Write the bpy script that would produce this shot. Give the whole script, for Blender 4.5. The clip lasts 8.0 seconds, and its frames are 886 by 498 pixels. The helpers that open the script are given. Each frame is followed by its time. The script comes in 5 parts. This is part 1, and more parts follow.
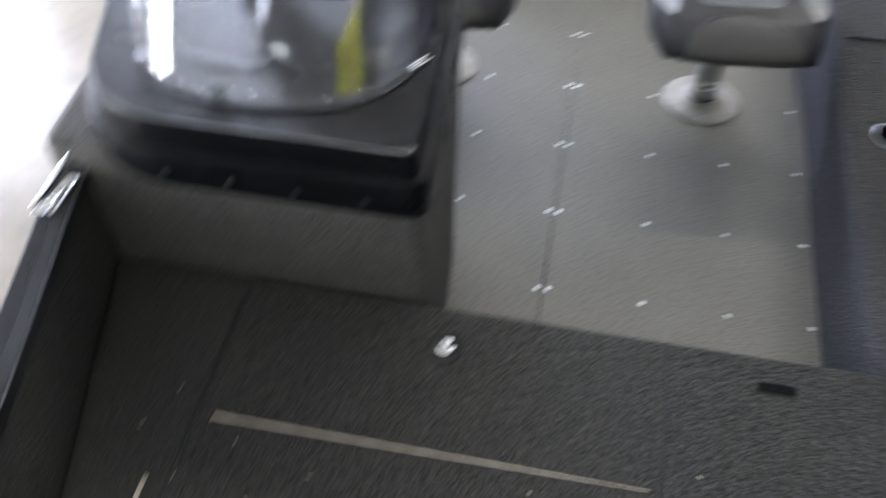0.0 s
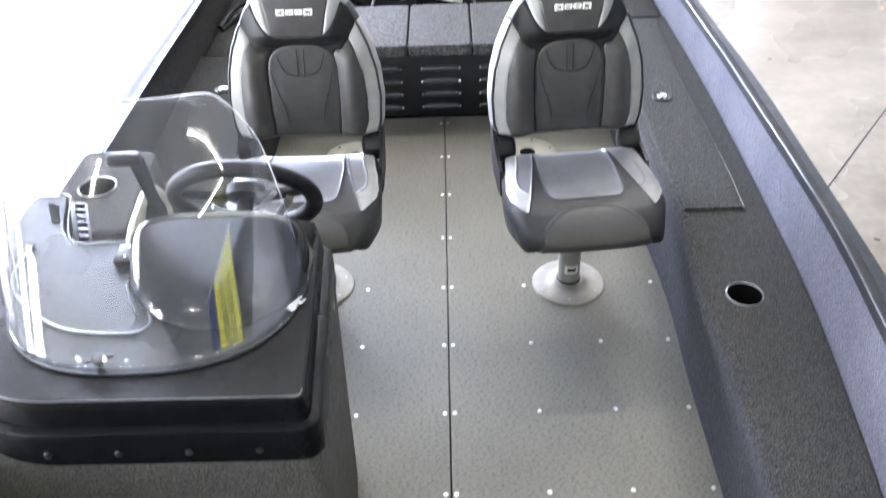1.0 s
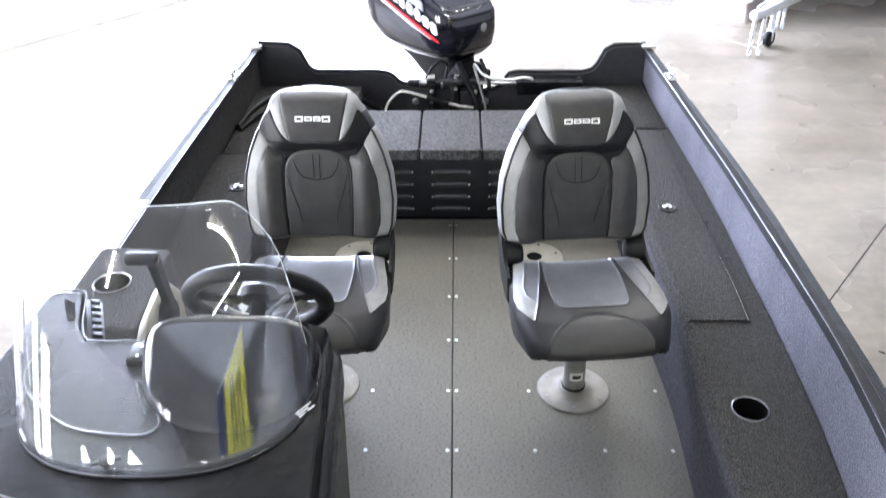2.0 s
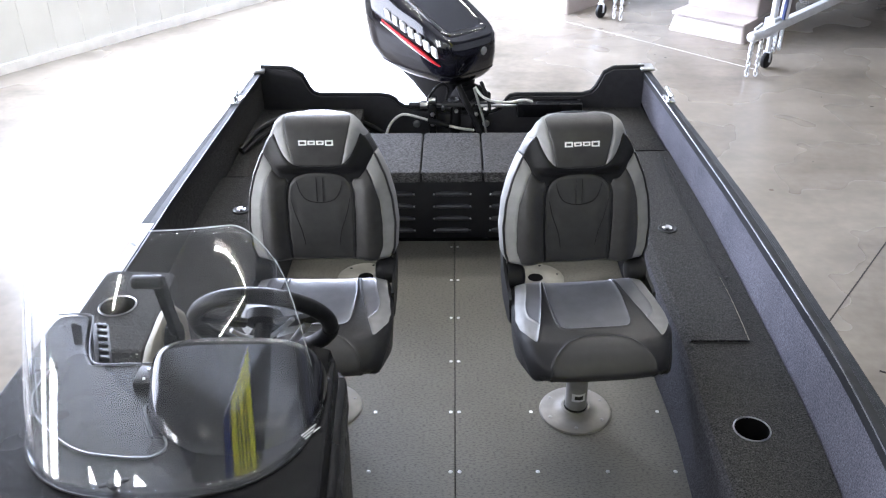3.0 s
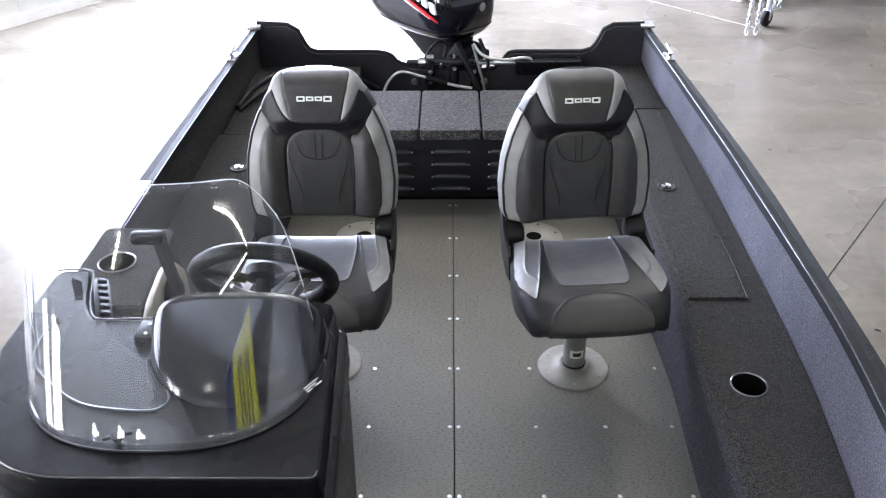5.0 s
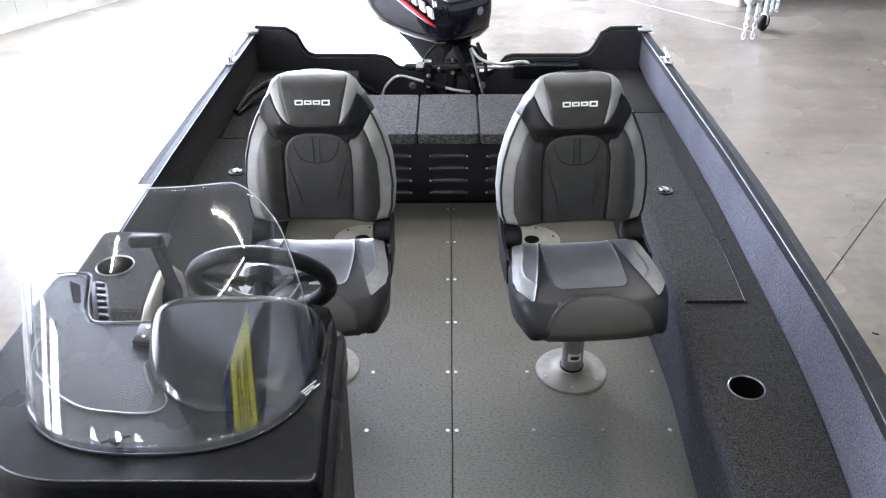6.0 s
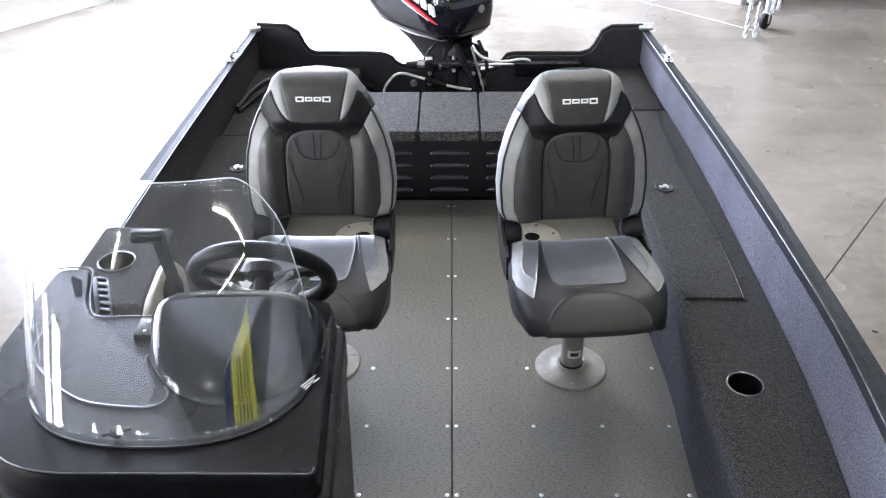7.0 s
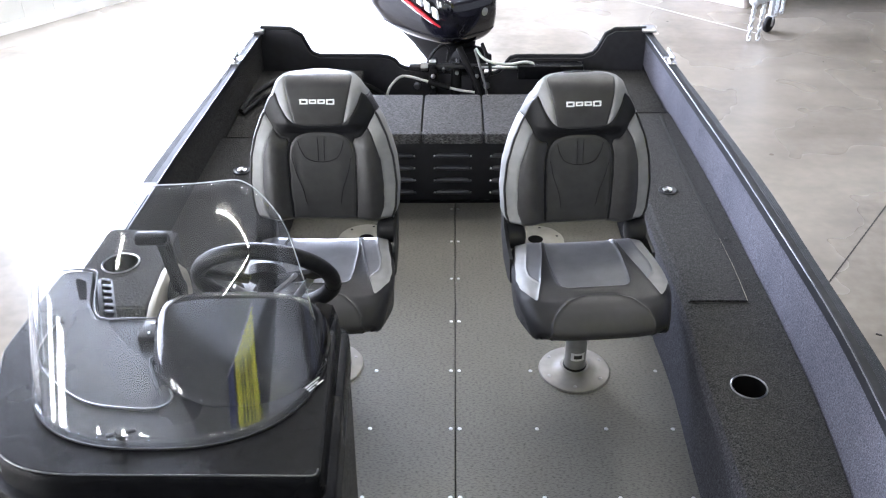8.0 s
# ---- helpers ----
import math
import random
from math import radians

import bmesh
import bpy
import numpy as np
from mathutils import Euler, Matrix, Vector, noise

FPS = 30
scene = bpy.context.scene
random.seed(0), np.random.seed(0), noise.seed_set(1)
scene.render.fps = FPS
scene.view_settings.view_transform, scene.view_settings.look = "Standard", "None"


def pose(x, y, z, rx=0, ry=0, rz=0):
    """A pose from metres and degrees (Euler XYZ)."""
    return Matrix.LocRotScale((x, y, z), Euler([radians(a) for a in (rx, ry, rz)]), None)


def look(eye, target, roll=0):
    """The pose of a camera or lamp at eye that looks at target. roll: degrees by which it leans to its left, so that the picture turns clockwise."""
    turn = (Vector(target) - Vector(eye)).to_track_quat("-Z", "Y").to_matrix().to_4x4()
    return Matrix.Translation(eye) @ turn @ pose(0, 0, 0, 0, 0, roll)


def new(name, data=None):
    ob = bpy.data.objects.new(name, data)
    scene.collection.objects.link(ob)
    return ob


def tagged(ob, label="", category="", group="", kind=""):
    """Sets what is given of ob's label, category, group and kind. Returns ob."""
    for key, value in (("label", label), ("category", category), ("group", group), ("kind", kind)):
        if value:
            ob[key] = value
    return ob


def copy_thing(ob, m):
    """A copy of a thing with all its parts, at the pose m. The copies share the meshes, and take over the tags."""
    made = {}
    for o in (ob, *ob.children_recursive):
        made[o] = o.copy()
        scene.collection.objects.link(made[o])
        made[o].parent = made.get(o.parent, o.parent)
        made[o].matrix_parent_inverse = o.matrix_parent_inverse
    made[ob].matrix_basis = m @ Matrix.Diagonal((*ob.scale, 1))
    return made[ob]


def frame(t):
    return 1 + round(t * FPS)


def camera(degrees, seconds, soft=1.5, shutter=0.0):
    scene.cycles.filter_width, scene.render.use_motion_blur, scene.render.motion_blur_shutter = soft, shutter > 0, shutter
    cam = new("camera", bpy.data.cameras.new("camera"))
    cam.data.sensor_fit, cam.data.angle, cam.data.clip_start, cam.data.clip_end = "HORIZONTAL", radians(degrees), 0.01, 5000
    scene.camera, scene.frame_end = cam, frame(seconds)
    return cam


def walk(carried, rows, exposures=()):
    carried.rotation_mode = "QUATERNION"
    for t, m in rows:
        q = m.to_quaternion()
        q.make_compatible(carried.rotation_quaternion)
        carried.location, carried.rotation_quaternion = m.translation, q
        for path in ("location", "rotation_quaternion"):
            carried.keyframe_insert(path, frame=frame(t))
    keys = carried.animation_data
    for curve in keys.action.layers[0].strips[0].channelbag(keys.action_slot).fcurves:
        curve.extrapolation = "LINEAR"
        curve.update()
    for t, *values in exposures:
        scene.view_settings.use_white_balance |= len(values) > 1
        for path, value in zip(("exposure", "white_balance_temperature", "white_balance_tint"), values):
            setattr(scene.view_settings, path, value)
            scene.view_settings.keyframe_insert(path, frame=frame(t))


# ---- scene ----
cam = camera(54.0, 8.0, soft=1.2, shutter=0.8)
PATH = [
    (0, (0.007, -1.324, 1.687), (-0.237, -0.055, 0.161), 0.0),
    (0.1, (0.005, -1.317, 1.699), (-0.169, -0.005, 0.2), -0.5),
    (0.2, (0.006, -1.314, 1.701), (-0.114, 0.035, 0.23), -0.6),
    (0.3, (0.009, -1.316, 1.706), (-0.077, 0.08, 0.276), -0.7),
    (0.4, (0.007, -1.314, 1.724), (-0.055, 0.119, 0.329), -0.6),
    (0.5, (0.011, -1.317, 1.734), (-0.043, 0.158, 0.384), -1.0),
    (0.6, (0.022, -1.32, 1.739), (-0.027, 0.187, 0.425), -1.9),
    (0.7, (0.015, -1.319, 1.749), (-0.019, 0.213, 0.462), -1.6),
    (0.8, (0.024, -1.318, 1.753), (-0.011, 0.239, 0.498), -2.1),
    (1, (0.023, -1.318, 1.768), (-0.002, 0.269, 0.55), -2.2),
    (1.2, (0.027, -1.316, 1.777), (0.006, 0.3, 0.6), -1.9),
    (1.5, (0.008, -1.316, 1.795), (-0.017, 0.352, 0.692), -1.3),
    (1.8, (0.006, -1.328, 1.808), (-0.021, 0.367, 0.746), -0.4),
    (2, (0.01, -1.324, 1.812), (-0.019, 0.383, 0.77), -0.5),
    (2.2, (0.001, -1.339, 1.801), (-0.016, 0.386, 0.79), -0.5),
    (3.3, (0.0044, -1.34, 1.8319), (-0.0272, 0.391, 0.831), -0.78),
    (3.5, (0.0029, -1.3386, 1.8285), (-0.0247, 0.3776, 0.8017), -0.81),
    (4, (-0.0057, -1.3444, 1.8197), (-0.0288, 0.3544, 0.765), -0.52),
    (4.5, (-0.0062, -1.3427, 1.8146), (-0.0268, 0.3425, 0.7369), -0.53),
    (5.8, (-0.0050, -1.3480, 1.8146), (-0.0231, 0.3400, 0.7412), -0.49),
    (6, (-0.0052, -1.3481, 1.8146), (-0.0211, 0.3424, 0.7451), -0.49),
    (6.5, (-0.0031, -1.3586, 1.814), (-0.021, 0.3317, 0.7448), -0.52),
    (7, (-0.0007, -1.3586, 1.8147), (-0.0204, 0.329, 0.7426), -0.43),
    (7.5, (-0.0032, -1.3587, 1.8125), (-0.0257, 0.3307, 0.7443), -0.46),
    (8, (-0.003, -1.36, 1.814), (-0.029, 0.332, 0.747), -0.5),
]
walk(cam, [(t, look(eye, target, roll)) for t, eye, target, roll in PATH],
     exposures=[(0, 0.46), (0.25, 0.9), (0.5, 1.03), (1.0, 1.18), (1.5, 1.1), (2.0, 0.82), (2.3, 0.53), (3.4, 0.12), (6.0, 0.33), (8.0, 0.40)])

from mathutils import kdtree

# ---- light ----
world = bpy.data.worlds.new("sky")
scene.world = world
world.use_nodes = True
wn = world.node_tree
sky = wn.nodes.new("ShaderNodeTexSky")
sky.sky_type, sky.sun_disc = "NISHITA", False
sky.sun_elevation, sky.sun_rotation = radians(38), radians(-70)
wn.links.new(sky.outputs[0], wn.nodes["Background"].inputs[0])
wn.nodes["Background"].inputs[1].default_value = 0.12

FLOOR_Z = -0.72          # showroom floor below the cockpit floor
RO = Vector((-4.04, 6.38, FLOOR_Z))


def room(a, b, z=0.0):
    """Plan place from metres along the long wall and out from it."""
    return Vector((RO.x + a * 0.594 + b * 0.805, RO.y + a * 0.805 - b * 0.594, FLOOR_Z + z))


def window_light(name, a, b, z, w, h, turn, power, color):
    la = bpy.data.lights.new(name, "AREA")
    la.shape, la.size, la.size_y, la.energy, la.color = "RECTANGLE", w, h, power, color
    ob = new(name, la)
    p = room(a, b, z)
    aim = room(a + math.cos(turn), b + math.sin(turn), z - 0.25)
    ob.matrix_world = look(p, aim)
    return ob


window_light("wall_window_daylight", 3.0, 0.18, 2.45, 6.8, 3.1, math.pi / 2, 3200, (0.70, 0.775, 1.0))
window_light("door_daylight", -4.4, 0.18, 2.0, 5.0, 3.4, math.pi / 2, 800, (0.74, 0.80, 1.0))

# ---- materials ----


def material(name, color, rough=0.5, metal=0.0, spec=0.5):
    m = bpy.data.materials.new(name)
    m.use_nodes = True
    b = m.node_tree.nodes["Principled BSDF"]
    b.inputs["Base Color"].default_value = (*color, 1)
    b.inputs["Roughness"].default_value = rough
    b.inputs["Metallic"].default_value = metal
    b.inputs["Specular IOR Level"].default_value = spec
    return m


def mottled(name, c1, c2, scale, rough=0.6, bump=0.0, bump_scale=None, detail=6, spread=(0.35, 0.65), metal=0.0,
            large=None, stretch=(1, 1, 1), rough2=None, spec=0.5, deep=0.004):
    """Two colours mixed by noise, a second large-scale variation, and fine relief."""
    m = material(name, c1, rough, metal, spec)
    t = m.node_tree
    N, L = t.nodes, t.links
    b = N["Principled BSDF"]
    co = N.new("ShaderNodeTexCoord")
    mp = N.new("ShaderNodeMapping")
    mp.inputs["Scale"].default_value = stretch
    L.new(co.outputs["Object"], mp.inputs["Vector"])
    n = N.new("ShaderNodeTexNoise")
    n.inputs["Scale"].default_value, n.inputs["Detail"].default_value = scale, detail
    L.new(mp.outputs[0], n.inputs["Vector"])
    r = N.new("ShaderNodeValToRGB")
    r.color_ramp.elements[0].position, r.color_ramp.elements[1].position = spread
    r.color_ramp.elements[0].color, r.color_ramp.elements[1].color = (*c1, 1), (*c2, 1)
    L.new(n.outputs["Fac"], r.inputs[0])
    out = r.outputs[0]
    if large:
        n2 = N.new("ShaderNodeTexNoise")
        n2.inputs["Scale"].default_value, n2.inputs["Detail"].default_value = large[0], 5
        L.new(co.outputs["Object"], n2.inputs["Vector"])
        mr = N.new("ShaderNodeMapRange")
        mr.inputs[1].default_value, mr.inputs[2].default_value = 0.3, 0.7
        mr.inputs[3].default_value, mr.inputs[4].default_value = 1 - large[1], 1 + large[1]
        L.new(n2.outputs["Fac"], mr.inputs[0])
        mx = N.new("ShaderNodeMix")
        mx.data_type, mx.blend_type = "RGBA", "MULTIPLY"
        mx.inputs[0].default_value = 1
        L.new(out, mx.inputs[6])
        L.new(mr.outputs[0], mx.inputs[7])
        out = mx.outputs[2]
        if rough2 is not None:
            rr = N.new("ShaderNodeMapRange")
            rr.inputs[1].default_value, rr.inputs[2].default_value = 0.3, 0.7
            rr.inputs[3].default_value, rr.inputs[4].default_value = rough, rough2
            L.new(n2.outputs["Fac"], rr.inputs[0])
            L.new(rr.outputs[0], b.inputs["Roughness"])
    L.new(out, b.inputs["Base Color"])
    if bump:
        n3 = N.new("ShaderNodeTexNoise")
        n3.inputs["Scale"].default_value, n3.inputs["Detail"].default_value = bump_scale or scale, 3
        L.new(mp.outputs[0], n3.inputs["Vector"])
        bp = N.new("ShaderNodeBump")
        bp.inputs["Strength"].default_value, bp.inputs["Distance"].default_value = bump, deep
        L.new(n3.outputs["Fac"], bp.inputs["Height"])
        L.new(bp.outputs[0], b.inputs["Normal"])
    return m


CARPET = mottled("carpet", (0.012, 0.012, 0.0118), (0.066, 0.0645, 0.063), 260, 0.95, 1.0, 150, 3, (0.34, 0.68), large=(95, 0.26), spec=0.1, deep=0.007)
# box carpet with the bluish window light put into its colour
CARPET_BOX_LIT = mottled("carpet_box_lit", (0.020, 0.020, 0.0225), (0.066, 0.066, 0.075), 240, 0.95, 0.9, 150, 3, (0.34, 0.68), large=(80, 0.22), spec=0.1, deep=0.006)
# starboard lining: blue window light is put into this carpet's colour
CARPET_LINING_LIT = mottled("carpet_lining_lit", (0.054, 0.054, 0.066), (0.132, 0.132, 0.162), 240, 0.95, 0.9, 260, 2, (0.36, 0.66), large=(4, 0.15), spec=0.15)
CARPET_BENCH = mottled("carpet_bench", (0.026, 0.026, 0.0265), (0.108, 0.107, 0.110), 230, 0.95, 1.0, 170, 3, (0.34, 0.68), large=(80, 0.18), stretch=(0.5, 1.5, 1), spec=0.15, deep=0.006)
CARPET_LIGHT = mottled("carpet_light", (0.045, 0.044, 0.043), (0.104, 0.1015, 0.0995), 220, 0.95, 0.9, 180, 4, (0.34, 0.68), large=(30, 0.12), spec=0.1)
VINYL_FLOOR = mottled("vinyl_floor", (0.0385, 0.0368, 0.0315), (0.104, 0.0985, 0.083), 140, 0.55, 0.25, 220, 4, (0.30, 0.52), large=(2.5, 0.12), stretch=(0.7, 1.7, 1), spec=0.36)
PLASTIC = mottled("black_plastic", (0.0036, 0.0037, 0.0045), (0.0052, 0.0054, 0.0064), 40, 0.22, 0.25, 900, 2, large=(6, 0.15), rough2=0.30, spec=0.07)
BLACK_PAINT = mottled("black_satin_paint", (0.022, 0.022, 0.026), (0.030, 0.030, 0.035), 30, 0.34, 0.06, 500, large=(5, 0.15), rough2=0.42, spec=0.4)
BENCH_PANEL = mottled("black_sheet_panel", (0.010, 0.0105, 0.013), (0.014, 0.0145, 0.018), 30, 0.36, 0.06, 500, large=(5, 0.15), spec=0.5)
RAIL_GLINT = mottled("rail_highlight_metal", (0.075, 0.075, 0.085), (0.105, 0.105, 0.118), 30, 0.34, 0.03, 300, metal=0.7)
LOUVER = mottled("satin_louver", (0.030, 0.031, 0.036), (0.040, 0.041, 0.047), 40, 0.3, 0.05, 400, spec=0.6)
PLASTIC_FLAT = material("matt_black", (0.006, 0.006, 0.007), 0.5, 0.0, 0.3)
RUBBER = mottled("black_rubber", (0.006, 0.006, 0.007), (0.011, 0.011, 0.012), 60, 0.5, 0.15, 300, spec=0.14)
VINYL_DARK = mottled("dark_vinyl", (0.028, 0.0272, 0.0278), (0.036, 0.0352, 0.036), 30, 0.42, 0.18, 700, large=(9, 0.1), spec=0.33)
VINYL_MID = mottled("mid_grey_vinyl", (0.036, 0.035, 0.036), (0.045, 0.044, 0.045), 30, 0.48, 0.18, 700, large=(9, 0.1))
VINYL_LIGHT = mottled("light_grey_vinyl", (0.215, 0.215, 0.22), (0.25, 0.25, 0.255), 30, 0.55, 0.15, 700, large=(9, 0.08), spec=0.25)
VINYL_BLACK = mottled("black_vinyl", (0.006, 0.006, 0.007), (0.008, 0.008, 0.009), 30, 0.46, 0.15, 700, large=(9, 0.1), spec=0.2)
VINYL_COVER = mottled("slate_vinyl", (0.019, 0.019, 0.021), (0.025, 0.025, 0.0275), 30, 0.42, 0.18, 700, large=(9, 0.1), spec=0.3)
VINYL_PAD = mottled("grey_vinyl", (0.125, 0.127, 0.142), (0.145, 0.147, 0.163), 30, 0.33, 0.12, 700, large=(9, 0.1), spec=0.55)
VINYL_LUMBAR = mottled("charcoal_vinyl", (0.027, 0.0268, 0.028), (0.034, 0.0338, 0.035), 30, 0.42, 0.18, 700, large=(9, 0.1), spec=0.33)
PIPING = material("black_piping", (0.012, 0.012, 0.013), 0.45)
WHITE_THREAD = mottled("white_thread", (0.70, 0.70, 0.70), (0.85, 0.85, 0.85), 300, 0.7)
ALU = mottled("brushed_aluminium", (0.55, 0.55, 0.56), (0.68, 0.68, 0.69), 60, 0.32, 0.1, 300, metal=1.0, large=(10, 0.12))
PLATE = mottled("satin_grey_plate", (0.20, 0.192, 0.183), (0.245, 0.236, 0.225), 20, 0.42, 0.05, 300, metal=0.1, large=(12, 0.12), spec=0.25)
POST = mottled("anodised_post", (0.24, 0.24, 0.24), (0.30, 0.30, 0.30), 30, 0.34, 0.05, 300, metal=0.35, large=(12, 0.12))
CHROME = material("chrome", (0.82, 0.82, 0.83), 0.12, 1.0)
RING = material("dark_steel_rim", (0.34, 0.34, 0.35), 0.28, 1.0)
RAIL = mottled("dark_rail", (0.013, 0.0135, 0.015), (0.019, 0.020, 0.022), 20, 0.58, 0.04, 250, large=(6, 0.2), spec=0.09)
HULL = mottled("black_hull_paint", (0.012, 0.012, 0.014), (0.017, 0.017, 0.020), 8, 0.25, 0.04, 200)
COWL = mottled("gloss_black_cowl", (0.0055, 0.0055, 0.009), (0.008, 0.008, 0.013), 12, 0.05, 0.004, 300, large=(8, 0.2), rough2=0.09)
COWL_GREY = mottled("dark_grey_casting", (0.004, 0.004, 0.005), (0.006, 0.006, 0.008), 12, 0.12, 0.02, 300, spec=0.45)
LEG = mottled("satin_dark_leg", (0.006, 0.006, 0.007), (0.010, 0.010, 0.011), 12, 0.5, 0.05, 200, large=(8, 0.2), spec=0.08)
RED = material("red_decal", (0.55, 0.01, 0.02), 0.35)
WHITE_DECAL = material("white_decal", (0.78, 0.78, 0.80), 0.4)
STICKER = mottled("aged_pale_sticker", (0.27, 0.255, 0.245), (0.33, 0.315, 0.305), 30, 0.5, large=(9, 0.1))
FADED_RED = mottled("faded_red_print", (0.30, 0.085, 0.07), (0.36, 0.12, 0.10), 60, 0.5)
CREAM = mottled("beige_plastic", (0.24, 0.218, 0.176), (0.285, 0.262, 0.214), 18, 0.5, 0.1, 300, large=(8, 0.12))


def concrete(name):
    """Polished slab: soft clouds, finer blotches, faint dark trowel streaks, uneven gloss."""
    m = material(name, (0.16, 0.14, 0.11), 0.24, 0.0, 0.32)
    N, L = m.node_tree.nodes, m.node_tree.links
    b = N["Principled BSDF"]
    co = N.new("ShaderNodeTexCoord")
    fac = None
    for scale, detail, amount, warp in ((0.8, 3, 0.30, 0.0), (3.4, 4, 0.20, 0.0), (17.0, 5, 0.14, 0.0)):
        n = N.new("ShaderNodeTexNoise")
        n.inputs["Scale"].default_value, n.inputs["Detail"].default_value, n.inputs["Distortion"].default_value = scale, detail, warp
        L.new(co.outputs["Object"], n.inputs["Vector"])
        r = N.new("ShaderNodeMapRange")
        r.inputs[1].default_value, r.inputs[2].default_value, r.inputs[3].default_value, r.inputs[4].default_value = 0.15, 0.85, 1 - amount, 1 + amount
        L.new(n.outputs["Fac"], r.inputs[0])
        if fac is None:
            fac, cloud = r.outputs[0], n
        else:
            mu = N.new("ShaderNodeMath")
            mu.operation = "MULTIPLY"
            L.new(fac, mu.inputs[0])
            L.new(r.outputs[0], mu.inputs[1])
            fac = mu.outputs[0]
    mp = N.new("ShaderNodeMapping")
    mp.inputs["Rotation"].default_value, mp.inputs["Scale"].default_value = (0, 0, 0.5), (0.8, 3.2, 1)
    L.new(co.outputs["Object"], mp.inputs["Vector"])
    st = N.new("ShaderNodeTexNoise")
    st.inputs["Scale"].default_value, st.inputs["Detail"].default_value, st.inputs["Distortion"].default_value = 1.6, 4, 0.0
    L.new(mp.outputs[0], st.inputs["Vector"])
    sr = N.new("ShaderNodeMapRange")
    sr.inputs[1].default_value, sr.inputs[2].default_value, sr.inputs[3].default_value, sr.inputs[4].default_value = 0.18, 0.50, 0.74, 1.02
    L.new(st.outputs["Fac"], sr.inputs[0])
    mu = N.new("ShaderNodeMath")
    mu.operation = "MULTIPLY"
    L.new(fac, mu.inputs[0])
    L.new(sr.outputs[0], mu.inputs[1])
    mx = N.new("ShaderNodeMix")
    mx.data_type, mx.blend_type = "RGBA", "MULTIPLY"
    mx.inputs[0].default_value = 1
    mx.inputs[6].default_value = (0.143, 0.1245, 0.0995, 1)
    L.new(mu.outputs[0], mx.inputs[7])
    L.new(mx.outputs[2], b.inputs["Base Color"])
    rr = N.new("ShaderNodeMapRange")
    rr.inputs[1].default_value, rr.inputs[2].default_value, rr.inputs[3].default_value, rr.inputs[4].default_value = 0.3, 0.7, 0.20, 0.33
    L.new(cloud.outputs["Fac"], rr.inputs[0])
    L.new(rr.outputs[0], b.inputs["Roughness"])
    return m


CONCRETE = concrete("polished_concrete")
JOINT = material("saw_cut_joint", (0.025, 0.022, 0.02), 0.9, 0.0, 0.1)
WALL_WHITE = mottled("white_liner_panel", (0.55, 0.55, 0.515), (0.61, 0.61, 0.58), 2.0, 0.5, 0.05, 40, large=(0.7, 0.05))
SKIRT = mottled("pale_skirting", (0.66, 0.655, 0.63), (0.74, 0.735, 0.71), 6.0, 0.45, 0.05, 60, large=(1.5, 0.06))
WALL_GREY = mottled("grey_door_panel", (0.38, 0.38, 0.375), (0.44, 0.44, 0.435), 3.0, 0.5, 0.05, 40, large=(0.8, 0.08))
# white ceiling darkened in colour to limit bounced light and reflections
CEILING = mottled("dimmed_ceiling", (0.20, 0.20, 0.197), (0.25, 0.25, 0.246), 2.0, 0.7, large=(0.5, 0.06))
GALV = mottled("galvanised_steel", (0.50, 0.51, 0.53), (0.60, 0.61, 0.63), 60, 0.45, 0.03, 200, 3, metal=0.5, large=(7, 0.08))
CARTON = mottled("pinkish_plastic", (0.25, 0.213, 0.197), (0.285, 0.247, 0.229), 4, 0.55, 0.1, 80, large=(2, 0.1))
TAPE = mottled("bare_edge_strip", (0.36, 0.30, 0.24), (0.50, 0.44, 0.37), 40, 0.5, 0.1, 200)
YELLOW = mottled("yellow_banner", (0.52, 0.50, 0.03), (0.60, 0.57, 0.05), 5, 0.6)
BLUE = mottled("dark_blue_cloth", (0.02, 0.03, 0.10), (0.03, 0.045, 0.14), 6, 0.7)
CABLE = mottled("pale_hose", (0.52, 0.52, 0.50), (0.62, 0.62, 0.60), 50, 0.45)
INK = material("dark_print", (0.03, 0.03, 0.03), 0.6)
INSIDE = material("cup_black", (0.004, 0.004, 0.004), 0.9, 0.0, 0.05)
SOCKET = mottled("tan_socket_plate", (0.20, 0.19, 0.165), (0.25, 0.24, 0.21), 20, 0.5, 0.05, 200)
PANE = bpy.data.materials.new("bright_daylight_pane")
PANE.use_nodes = True
_b = PANE.node_tree.nodes["Principled BSDF"]
_b.inputs["Emission Color"].default_value = (0.95, 0.97, 1.0, 1)
_b.inputs["Emission Strength"].default_value = 60.0
DOOR_OLIVE = mottled("grey_green_door", (0.38, 0.38, 0.35), (0.44, 0.44, 0.41), 3.0, 0.5, 0.05, 40, large=(0.8, 0.08))

SCREEN = bpy.data.materials.new("clear_acrylic")
SCREEN.use_nodes = True
_t = SCREEN.node_tree
_t.nodes.clear()
_o = _t.nodes.new("ShaderNodeOutputMaterial")
_m = _t.nodes.new("ShaderNodeMixShader")
_w = _t.nodes.new("ShaderNodeLayerWeight")
_p = _t.nodes.new("ShaderNodeMath")
_f = _t.nodes.new("ShaderNodeMapRange")
_a = _t.nodes.new("ShaderNodeBsdfTransparent")
_g = _t.nodes.new("ShaderNodeBsdfGlossy")
_p.operation = "POWER"
_p.inputs[1].default_value = 5.0
_f.inputs[3].default_value, _f.inputs[4].default_value = 0.066, 1.0
_t.links.new(_w.outputs["Facing"], _p.inputs[0])
_t.links.new(_p.outputs[0], _f.inputs[0])
